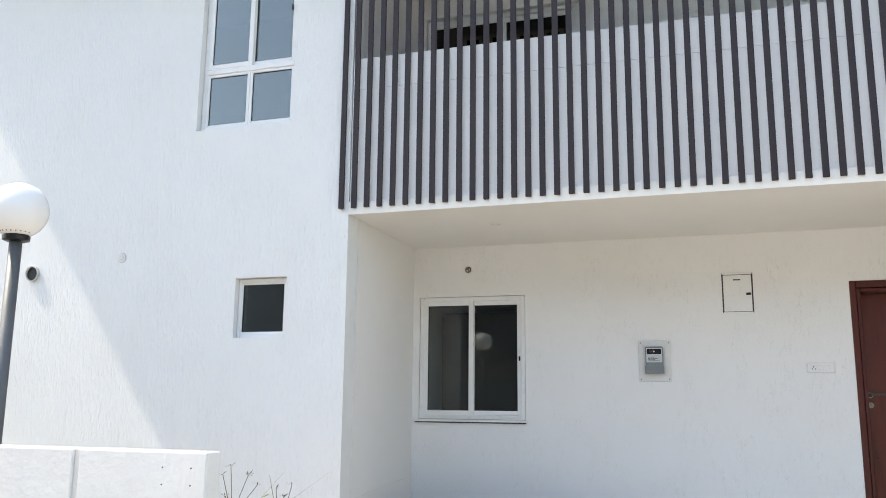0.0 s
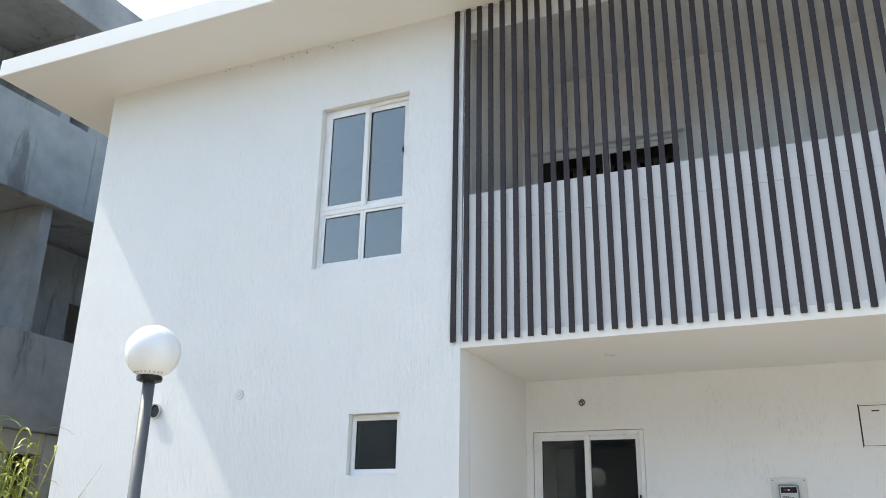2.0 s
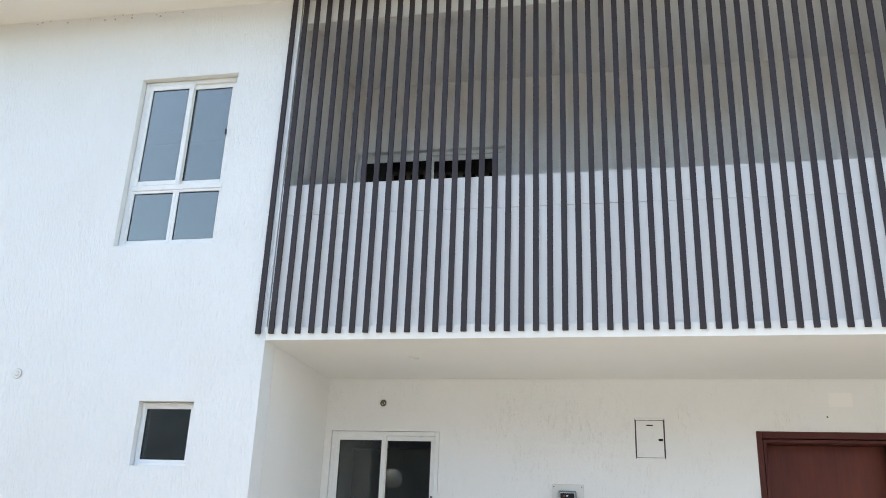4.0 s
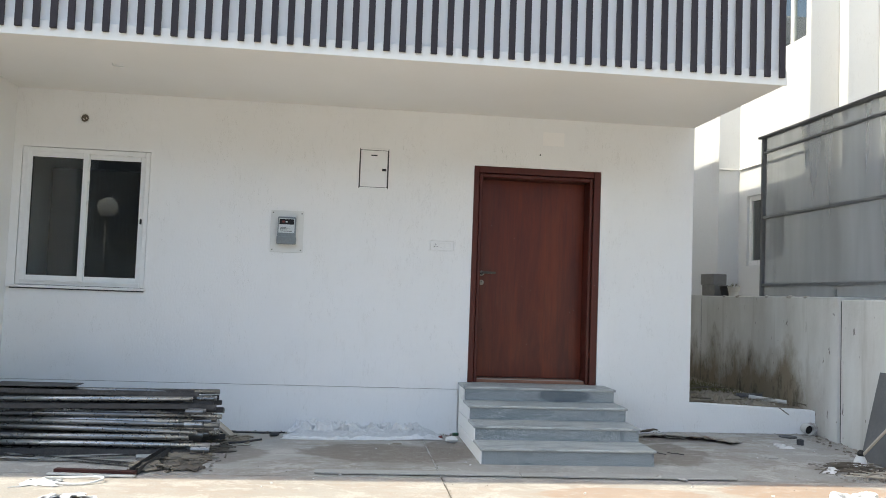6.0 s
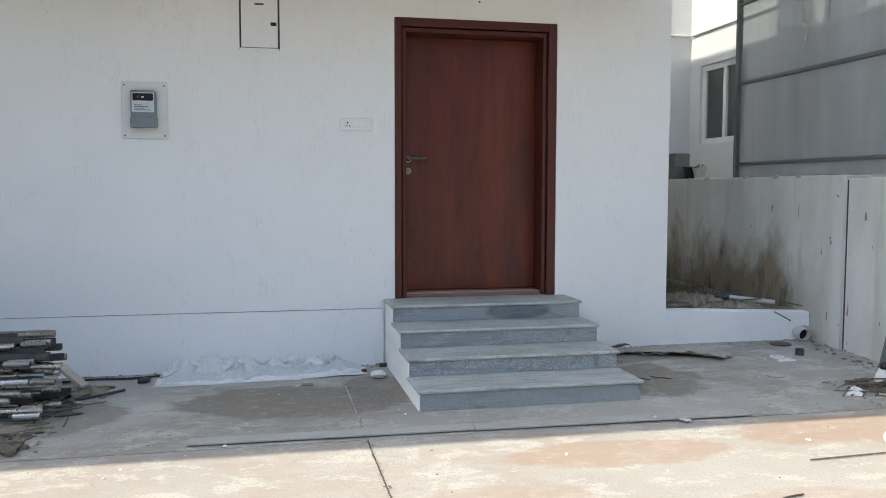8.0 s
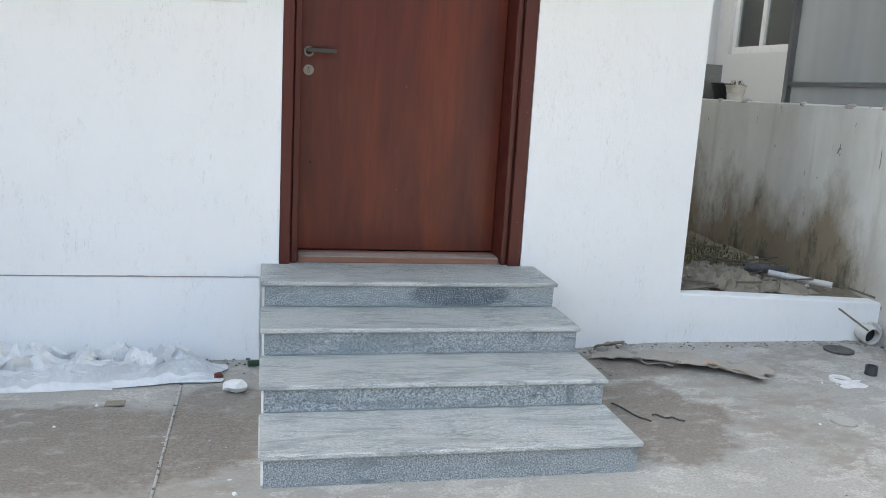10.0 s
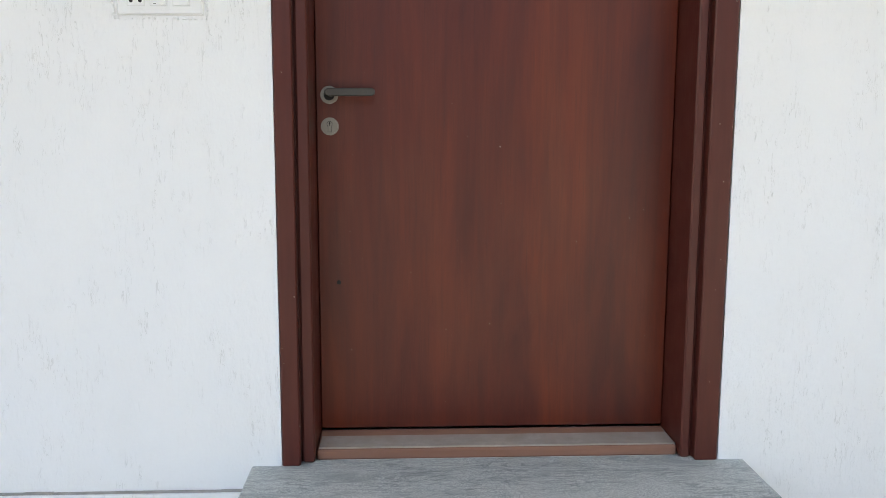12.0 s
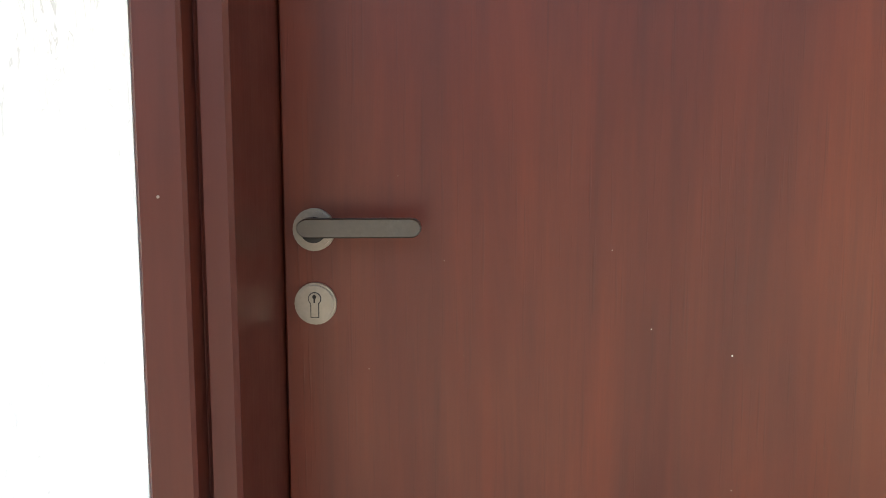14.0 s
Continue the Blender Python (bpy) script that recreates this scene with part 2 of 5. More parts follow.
JAMB_WOOD = plain("red_brown_frame_paint", (0.090, 0.0205, 0.014), (0.074, 0.017, 0.012), 3.0, 0.42, bump=0.12, grain=50, stretch=(1, 1, 0.08))
SILL_WOOD = plain("raw_threshold_wood", (0.30, 0.15, 0.10), (0.22, 0.10, 0.065), 8.0, 0.7, grain=70, stretch=(0.15, 1, 1))

GRANITE = Mat("grey_granite", 0.38)
_sp = GRANITE.noise(330.0, 2.0)
_sp2 = GRANITE.noise(170.0, 3.0)
_vein = GRANITE.ramp(GRANITE.noise((2.2, 9.0, 9.0), 6.0, 0.6, 1.6), 0.50, 0.60)
_dk = GRANITE.ramp(GRANITE.noise((1.4, 5.0, 5.0), 5.0, 0.6, 1.8), 0.60, 0.68)
_c = GRANITE.mix(GRANITE.ramp(_sp2, 0.38, 0.62), (0.11, 0.135, 0.15), (0.45, 0.48, 0.485))
_c = GRANITE.mix(GRANITE.math("MULTIPLY", _vein, 0.5), _c, (0.16, 0.19, 0.20))
_c = GRANITE.mix(GRANITE.math("MULTIPLY", _dk, 0.85), _c, (0.055, 0.075, 0.09))
_c = GRANITE.mix(GRANITE.ramp(_sp, 0.56, 0.66), _c, (0.06, 0.075, 0.09))
_dx = GRANITE.math("POWER", GRANITE.math("ABSOLUTE", GRANITE.math("MULTIPLY", GRANITE.math("ADD", GRANITE.axis(0), -2.27), 1 / 0.27)), 2.0)
_dz = GRANITE.math("POWER", GRANITE.math("ABSOLUTE", GRANITE.math("MULTIPLY", GRANITE.math("ADD", GRANITE.axis(2), -0.435), 1 / 0.07)), 2.0)
_band = GRANITE.ramp(GRANITE.math("ADD", GRANITE.math("ADD", _dx, _dz), GRANITE.noise((7, 7, 40), 7.0, 0.75, 1.6)), 1.55, 1.15)
_c = GRANITE.mix(GRANITE.math("MULTIPLY", _band, GRANITE.ramp(_sp2, 0.72, 0.40)), _c, (0.035, 0.055, 0.075))
GRANITE.color(_c)
_w = GRANITE.ramp(GRANITE.noise(3.0, 5.0), 0.35, 0.65)
GRANITE = GRANITE.rough(GRANITE.math("ADD", GRANITE.math("MULTIPLY", _w, 0.3), 0.35)).m
DUSTY_GRANITE = Mat("dusty_granite_tread", 0.6)
_sp = DUSTY_GRANITE.noise(240.0, 3.0, 0.75)
_flow = DUSTY_GRANITE.noise((1.7, 9.0, 9.0), 5.0, 0.6, 2.2)
_hair = DUSTY_GRANITE.ramp(DUSTY_GRANITE.math("ABSOLUTE", DUSTY_GRANITE.math("ADD", DUSTY_GRANITE.noise((3.2, 21.0, 15.0), 7.0, 0.66, 2.4), -0.5)), 0.035, 0.004)
_c = DUSTY_GRANITE.mix(DUSTY_GRANITE.ramp(_sp, 0.38, 0.62), (0.19, 0.215, 0.215), (0.61, 0.63, 0.615))
_c = DUSTY_GRANITE.mix(DUSTY_GRANITE.math("MULTIPLY", DUSTY_GRANITE.ramp(_flow, 0.52, 0.63), 0.65), _c, (0.22, 0.245, 0.245))
_c = DUSTY_GRANITE.mix(DUSTY_GRANITE.math("MULTIPLY", _hair, DUSTY_GRANITE.math("MULTIPLY", DUSTY_GRANITE.ramp(DUSTY_GRANITE.noise((3.0, 5.0, 5.0), 3.0), 0.42, 0.56), 0.9)), _c, (0.15, 0.17, 0.175))
_c = DUSTY_GRANITE.mix(DUSTY_GRANITE.math("MULTIPLY", DUSTY_GRANITE.ramp(DUSTY_GRANITE.noise(5.0, 6.0), 0.4, 0.7), 0.4), _c, (0.50, 0.50, 0.475))
DUSTY_GRANITE = DUSTY_GRANITE.color(_c).bump(_sp, 0.08, 0.001).m

DUST = plain("grey_site_dust", (0.40, 0.34, 0.30), (0.30, 0.24, 0.20), 12.0, 0.95)
GRIME = plain("dark_grime", (0.30, 0.28, 0.26), (0.48, 0.46, 0.43), 30.0, 0.9)
STEEL = plain("galvanised_pipe", (0.56, 0.57, 0.57), (0.34, 0.33, 0.32), 9.0, 0.30, 0.8, bump=0.1, grain=40, vary=0.9)
STEEL_DARK = plain("dull_dark_steel", (0.08, 0.075, 0.075), (0.15, 0.145, 0.14), 7.0, 0.6, 0.4, vary=0.5)
HANDLE_METAL = plain("satin_nickel", (0.33, 0.30, 0.26), (0.28, 0.255, 0.22), 12.0, 0.38, 0.9, bump=0.03, grain=200)
GREY_METAL = plain("painted_grey_metal", (0.16, 0.165, 0.17), (0.12, 0.125, 0.13), 5.0, 0.5, 0.2)
METER_GREY = plain("grey_meter_plastic", (0.22, 0.25, 0.27), (0.20, 0.22, 0.24), 8.0, 0.45)
METER_PALE = plain("pale_label", (0.62, 0.66, 0.68), (0.58, 0.61, 0.62), 8.0, 0.5)
BOARD = plain("pale_board", (0.74, 0.74, 0.71), (0.69, 0.69, 0.66), 8.0, 0.5, speck=0.95)
BLACK = plain("black_plastic", (0.012, 0.012, 0.013), (0.02, 0.02, 0.02), 10.0, 0.35)
INK = plain("dark_print", (0.05, 0.05, 0.055), (0.07, 0.07, 0.07), 30.0, 0.6)
RED = plain("faded_red_plastic", (0.20, 0.045, 0.04), (0.14, 0.04, 0.035), 25.0, 0.5)
CLOTH = plain("dusty_white_sheeting", (0.80, 0.80, 0.79), (0.66, 0.655, 0.64), 5.0, 0.6, bump=0.25, grain=35)
SACK = plain("dirty_sacking", (0.30, 0.26, 0.20), (0.22, 0.19, 0.15), 6.0, 0.9, bump=0.4, grain=45)
CARD = plain("crushed_cardboard", (0.40, 0.375, 0.335), (0.36, 0.315, 0.26), 3.5, 0.9, bump=0.3, grain=40)
CARD_TAN = plain("tan_cardboard", (0.45, 0.33, 0.23), (0.40, 0.36, 0.31), 9.0, 0.9, bump=0.3, grain=40)
RUBBLE = Mat("mixed_rubble", 0.95)
_isle = RUBBLE.t.nodes["Geometry"].outputs["Random Per Island"]
_c = RUBBLE.mix(RUBBLE.ramp(_isle, 0.2, 0.7), (0.11, 0.09, 0.075), (0.34, 0.31, 0.275))
_c = RUBBLE.mix(RUBBLE.ramp(_isle, 0.84, 0.9), _c, (0.62, 0.60, 0.57))
RUBBLE = RUBBLE.color(RUBBLE.mix(RUBBLE.ramp(RUBBLE.noise(40.0), 0.35, 0.7), _c, (0.20, 0.17, 0.14))).bump(RUBBLE.noise(90.0), 0.3, 0.004).m
LEVER = plain("dark_nickel", (0.11, 0.10, 0.088), (0.09, 0.08, 0.072), 12.0, 0.35, 0.9, bump=0.03, grain=200)
CEMENT_STRIP = plain("pale_cement_strip", (0.45, 0.44, 0.41), (0.38, 0.37, 0.34), 5.0, 0.9)
JOINT_SOIL = plain("dark_joint_soil", (0.11, 0.095, 0.08), (0.17, 0.15, 0.125), 30.0, 0.95, bump=0.4, grain=120)
TIMBER = plain("grey_timber", (0.17, 0.145, 0.115), (0.11, 0.09, 0.07), 6.0, 0.85, grain=60, stretch=(1, 1, 1))
PALE_TIMBER = plain("pale_timber", (0.52, 0.47, 0.40), (0.42, 0.37, 0.30), 6.0, 0.8)
FOAM = plain("white_foam", (0.80, 0.80, 0.78), (0.72, 0.72, 0.70), 20.0, 0.8, bump=0.4, grain=120)
PVC = plain("grey_white_pvc", (0.62, 0.61, 0.58), (0.50, 0.49, 0.46), 8.0, 0.45)
BLOCK = plain("grey_cement_block", (0.22, 0.215, 0.205), (0.16, 0.155, 0.15), 9.0, 0.95, bump=0.5, grain=70)
BLUE_SCRAP = plain("blue_foil_scrap", (0.24, 0.36, 0.42), (0.42, 0.48, 0.50), 15.0, 0.5)
REED = plain("yellow_green_reed", (0.30, 0.34, 0.055), (0.44, 0.42, 0.12), 11.0, 0.55)
LEAF = plain("grass_green", (0.20, 0.28, 0.05), (0.30, 0.36, 0.09), 9.0, 0.6)
WEED_GREEN = plain("dull_weed_green", (0.07, 0.09, 0.035), (0.11, 0.12, 0.05), 30.0, 0.7)
DRY = plain("dry_stalk", (0.22, 0.19, 0.09), (0.14, 0.12, 0.06), 9.0, 0.8)
BARE = plain("bare_beige_plaster", (0.40, 0.37, 0.33), (0.30, 0.28, 0.25), 1.2, 0.9, bump=0.3, grain=30)
SUCCULENT = plain("dull_succulent", (0.16, 0.18, 0.09), (0.24, 0.22, 0.13), 30.0, 0.7)
TERRA = plain("chalky_plant_pot", (0.64, 0.61, 0.54), (0.50, 0.44, 0.36), 10.0, 0.8)
GLOBE = Mat("opal_globe", 0.25)
GLOBE.b.inputs["Base Color"].default_value = (0.86, 0.86, 0.85, 1)
GLOBE.b.inputs["Subsurface Weight"].default_value = 0.4
GLOBE.b.inputs["Subsurface Radius"].default_value = (0.08, 0.08, 0.08)
GLOBE = GLOBE.m
SHEET = Mat("dull_polycarbonate_sheet", 0.16)
_c = SHEET.mix(SHEET.ramp(SHEET.noise((1.0, 1.6, 0.25), 3.0), 0.35, 0.7), (0.30, 0.31, 0.32), (0.46, 0.47, 0.48))
SHEET.color(_c).bump(SHEET.noise((0.5, 2.6, 0.35), 3.0, 0.5, 0.6), 0.5, 0.05)
_tr = SHEET.add("ShaderNodeBsdfTransparent")
_tr.inputs[0].default_value = (0.92, 0.94, 0.94, 1)
_mx = SHEET.add("ShaderNodeMixShader")
_mx.inputs[0].default_value = 0.5
SHEET.to(SHEET.b.outputs[0], _mx.inputs[1])
SHEET.to(_tr.outputs[0], _mx.inputs[2])
SHEET.to(_mx.outputs[0], SHEET.t.nodes["Material Output"].inputs[0])
SHEET = SHEET.m

# ---- mesh helpers ----
ORIGIN = {}


def solid(name, bm, material, parent=None, label="", smooth=False):
    """Links a bmesh as one object; a part's mesh is shifted to its thing's origin."""
    if parent is not None:
        bmesh.ops.translate(bm, verts=bm.verts, vec=-ORIGIN[parent.name])
    bmesh.ops.recalc_face_normals(bm, faces=bm.faces)
    me = bpy.data.meshes.new(name)
    bm.to_mesh(me)
    bm.free()
    me.materials.append(material)
    if smooth:
        for p in me.polygons:
            p.use_smooth = True
    ob = new(name, me)
    if parent is not None:
        ob.parent = parent
        ORIGIN[ob.name] = ORIGIN[parent.name]
    if label:
        ob["label"] = label
    return ob


def part(name, bm, material, parent, label="", smooth=False):
    return solid(name, bm, material, parent, label, smooth)


def setting(name, bm, material, label="", category=""):
    ob = solid(name, bm, material)
    ORIGIN[ob.name] = Vector((0, 0, 0))
    return tagged(ob, label, category, kind="structure")


def thing(name, at, label, category, group="", kind=""):
    ob = new(name)
    ob.location = at
    ob.empty_display_size = 0.1
    ORIGIN[ob.name] = Vector(at)
    return tagged(ob, label, category, group, kind)


def lone(name, bm, material, label, category, group="", kind="", smooth=False):
    """A thing that is one plain mesh."""
    ob = solid(name, bm, material, smooth=smooth)
    ORIGIN[ob.name] = Vector((0, 0, 0))
    return tagged(ob, label, category, group, kind)


def box(x0, x1, y0, y1, z0, z1, bevel=0.0, bm=None, m=None, seg=1):
    out = bm or bmesh.new()
    made = bmesh.ops.create_cube(out, size=1.0)["verts"]
    for v in made:
        v.co = Vector(((x0 + x1) / 2 + v.co.x * (x1 - x0), (y0 + y1) / 2 + v.co.y * (y1 - y0), (z0 + z1) / 2 + v.co.z * (z1 - z0)))
    if m is not None:
        bmesh.ops.transform(out, matrix=m, verts=made)
    if bevel:
        edges = list({e for v in made for e in v.link_edges})
        bmesh.ops.bevel(out, geom=edges, offset=bevel, segments=seg, affect="EDGES", profile=0.5)
    return out


def tube(a, b, r, inner=0.0, n=14, bm=None, r2=None):
    """A round bar, or a hollow pipe when inner is given, from a to b."""
    out = bm or bmesh.new()
    a, b = Vector(a), Vector(b)
    turn = (b - a).to_track_quat("Z", "Y").to_matrix()
    rings = [(a, r), (b, r2 if r2 is not None else r)]
    if inner:
        rings += [(b, inner), (a, inner)]
    loops = []
    for c, q in rings:
        loops.append([out.verts.new(c + turn @ Vector((q * math.cos(2 * math.pi * k / n), q * math.sin(2 * math.pi * k / n), 0))) for k in range(n)])
    count = len(loops)
    for i in range(count if inner else 1):
        p, q = loops[i], loops[(i + 1) % count]
        for k in range(n):
            out.faces.new((p[k], p[(k + 1) % n], q[(k + 1) % n], q[k]))
    if not inner:
        out.faces.new(loops[0][::-1]), out.faces.new(loops[1])
    return out


def lathe(center, profile, n=24, bm=None):
    """Turns (radius, height) pairs about an upright axis."""
    out = bm or bmesh.new()
    c = Vector(center)
    loops = [[out.verts.new(c + Vector((r * math.cos(2 * math.pi * k / n), r * math.sin(2 * math.pi * k / n), h))) for k in range(n)] for r, h in profile]
    for p, q in zip(loops, loops[1:]):
        for k in range(n):
            out.faces.new((p[k], p[(k + 1) % n], q[(k + 1) % n], q[k]))
    out.faces.new(loops[0][::-1]), out.faces.new(loops[-1])
    return out


def path_tube(points, r, n=6, bm=None):
    """A bent wire through points."""
    out = bm or bmesh.new()
    pts = [Vector(p) for p in points]
    loops = []
    for i, p in enumerate(pts):
        way = (pts[min(i + 1, len(pts) - 1)] - pts[max(i - 1, 0)]).normalized()
        turn = way.to_track_quat("Z", "Y").to_matrix()
        loops.append([out.verts.new(p + turn @ Vector((r * math.cos(2 * math.pi * k / n), r * math.sin(2 * math.pi * k / n), 0))) for k in range(n)])
    for p, q in zip(loops, loops[1:]):
        for k in range(n):
            out.faces.new((p[k], p[(k + 1) % n], q[(k + 1) % n], q[k]))
    out.faces.new(loops[0][::-1]), out.faces.new(loops[-1])
    return out


def pierced(place, u0, u1, w0, w1, depth, holes):
    """A wall with openings: place(u, w, d) gives the point at u along, w up, d into the wall."""
    bm = bmesh.new()
    us = sorted({u0, u1, *[h[0] for h in holes], *[h[1] for h in holes]})
    ws = sorted({w0, w1, *[h[2] for h in holes], *[h[3] for h in holes]})
    us, ws = [u for u in us if u0 <= u <= u1], [w for w in ws if w0 <= w <= w1]

    def is_open(i, j):
        if not (0 <= i < len(us) - 1 and 0 <= j < len(ws) - 1):
            return True
        cu, cw = (us[i] + us[i + 1]) / 2, (ws[j] + ws[j + 1]) / 2
        return any(h[0] < cu < h[1] and h[2] < cw < h[3] for h in holes)

    pts = {}

    def v(i, j, d):
        if (i, j, d) not in pts:
            pts[i, j, d] = bm.verts.new(place(us[i], ws[j], depth * d))
        return pts[i, j, d]

    for i in range(len(us) - 1):
        for j in range(len(ws) - 1):
            if is_open(i, j):
                continue
            for d in (0, 1):
                bm.faces.new((v(i, j, d), v(i + 1, j, d), v(i + 1, j + 1, d), v(i, j + 1, d)))
            for di, dj, a, b in ((-1, 0, (i, j), (i, j + 1)), (1, 0, (i + 1, j), (i + 1, j + 1)), (0, -1, (i, j), (i + 1, j)), (0, 1, (i, j + 1), (i + 1, j + 1))):
                if is_open(i + di, j + dj):
                    bm.faces.new((v(*a, 0), v(*b, 0), v(*b, 1), v(*a, 1)))
    return bm


def crumple(x0, x1, y0, y1, nx, ny, lift, seed, base=0.0, wave=6.0, ragged=0.03, along=1.0):
    """A crumpled sheet lying on the ground, with thickness."""
    bm = bmesh.new()
    grid = []
    for i in range(nx + 1):
        row = []
        for j in range(ny + 1):
            x, y = x0 + (x1 - x0) * i / nx, y0 + (y1 - y0) * j / ny
            p = Vector((x * wave / along + seed, y * wave * 1.5 * along, seed))
            warp = p + 0.6 * Vector((noise.noise(p * 0.8), noise.noise(p * 0.8 + Vector((4, 4, 0))), 0))
            n = 0.62 * (1 - abs(noise.noise(warp))) ** 2 + 0.28 * (1 - abs(noise.noise(warp * 2.1))) ** 3 + 0.07 * noise.noise(p * 5.0) - 0.12
            edge = min(i, nx - i, 1.5 * j, 1.5 * (ny - j), 8) / 8.0
            z = base + 0.004 + lift * max(0.02, n) * (0.2 + 0.8 * edge)
            q = ragged * Vector((noise.noise(p * 0.7 + Vector((9, 0, 0))) + 0.5 * noise.noise(p * 2.0), noise.noise(p * 0.7 + Vector((0, 9, 0))) + 0.5 * noise.noise(p * 2.0 + Vector((3, 0, 0))), 0))
            row.append(bm.verts.new((x + q.x * 2, y + q.y * 2, z)))
        grid.append(row)
    for i in range(nx):
        for j in range(ny):
            bm.faces.new((grid[i][j], grid[i + 1][j], grid[i + 1][j + 1], grid[i][j + 1]))
    down = bmesh.ops.extrude_face_region(bm, geom=list(bm.faces))
    for e in down["geom"]:
        if isinstance(e, bmesh.types.BMVert):
            e.co.z = max(base + 0.001, e.co.z - 0.004)
    return bm


def pleats(x0, x1, y0, y1, lift, seed, turn):
    """A thin sheet gathered into long sharp folds, lying on the ground."""
    bm = bmesh.new()
    nx, ny = int(70 * (x1 - x0)) + 8, 75
    grid = []
    for i in range(nx + 1):
        row = []
        for j in range(ny + 1):
            f, g = i / nx, j / ny
            x, y = x0 + (x1 - x0) * f, y0 + (y1 - y0) * g
            sway = 0.9 * noise.noise(Vector((x * 2.2 + seed, seed, 0))) + 0.35 * noise.noise(Vector((x * 7.0, y * 3.0, seed)))
            fold = (7.5 * g + sway) % 1.0
            ridge = (1 - fold) ** 1.4 if fold > 0.10 else fold * 8.5
            crease = (2.3 * f * (x1 - x0) / 0.5 + 1.4 * noise.noise(Vector((x * 3, y * 9, seed + 4)))) % 1.0
            mound = math.sin(math.pi * min(1, 0.12 + g)) ** 0.7 * (0.55 + 0.45 * noise.noise(Vector((x * 4.5, y * 4, seed + 9))))
            edge = min(1.0, 6 * f, 6 * (1 - f), 8 * g, 8 * (1 - g))
            z = 0.004 + lift * edge * (0.42 * mound * (0.5 + 0.5 * f) + 0.55 * ridge * (0.6 + 0.4 * abs(noise.noise(Vector((x * 5, y * 5, seed))))) + 0.16 * (1 - abs(2 * crease - 1)) + 0.16 * noise.noise(Vector((x * 16, y * 34, seed))))
            drift = 0.03 * noise.noise(Vector((x * 5, y * 6, seed + 2))) + math.tan(radians(turn)) * (x - (x0 + x1) / 2)
            row.append(bm.verts.new((x + 0.03 * noise.noise(Vector((y * 22, seed, x * 3))), y + drift - 0.014 * ridge * edge, max(0.004, z))))
        grid.append(row)
    for i in range(nx):
        for j in range(ny):
            bm.faces.new((grid[i][j], grid[i + 1][j], grid[i + 1][j + 1], grid[i][j + 1]))
    down = bmesh.ops.extrude_face_region(bm, geom=list(bm.faces))
    for e in down["geom"]:
        if isinstance(e, bmesh.types.BMVert):
            e.co.z = max(0.001, e.co.z - 0.003)
    return bm


def card_sheet(a, b, c, d, curl, base, seed):
    """A torn flat sheet over four corners, its near edge curled up off the ground."""
    bm = bmesh.new()
    nx, ny = 44, 22
    grid = []
    for i in range(nx + 1):
        row = []
        for j in range(ny + 1):
            f, g = i / nx, j / ny
            p = (1 - g) * ((1 - f) * Vector(a) + f * Vector(b)) + g * ((1 - f) * Vector(d) + f * Vector(c))
            q = Vector((p.x * 9, p.y * 9, seed))
            rag = (1.0 if j in (0, ny) or i in (0, nx) else 0.4) * 0.05
            x, y = p.x + rag * noise.noise(q * 1.7), p.y + rag * noise.noise(q * 1.7 + Vector((5, 5, 0)))
            up = curl * max(0.0, 1 - 2.6 * g) ** 2 * (0.35 + 0.9 * abs(noise.noise(Vector((f * 4, seed, 0))))) + 0.050 * abs(noise.noise(q * 0.6)) + 0.014 * noise.noise(q * 1.5)
            row.append(bm.verts.new((x, y, rise(x, y) + base + max(0.0, up))))
        grid.append(row)
    for i in range(nx):
        for j in range(ny):
            bm.faces.new((grid[i][j], grid[i + 1][j], grid[i + 1][j + 1], grid[i][j + 1]))
    down = bmesh.ops.extrude_face_region(bm, geom=list(bm.faces))
    for e in down["geom"]:
        if isinstance(e, bmesh.types.BMVert):
            e.co.z -= 0.0038
    return bm


def chunk(at, size, seed, bm=None, sub=1):
    """An angular lump."""
    out = bm or bmesh.new()
    rnd = random.Random(seed)
    made = bmesh.ops.create_icosphere(out, subdivisions=sub, radius=0.5)["verts"]
    turn = Euler((0, 0, rnd.uniform(0, 6.28))).to_matrix()
    for v in made:
        k = 1 + 0.35 * noise.noise(v.co * 3 + Vector((seed, 0, 0)))
        v.co = Vector(at) + turn @ Vector((v.co.x * size[0] * k, v.co.y * size[1] * k, max(v.co.z * k, -0.5) * size[2] + size[2] / 2))
    return out

# ---- ground and driveway ----
FRONT, FACE, SOFFIT = 6.73, 8.52, 6.72


def rise(x, y):
    """The paving climbs a little towards the side passage."""
    s = min(1.0, max(0.0, (x - 2.6) / 0.9))
    return 0.066 * s * s * (3 - 2 * s) * min(1.0, max(0.0, (y - 6.9) / 1.6))


bm = box(-400, 400, -400, 400, -0.4, -0.06)
ground = setting("ground", bm, EARTH, "dusty bare earth round the houses", "ground")


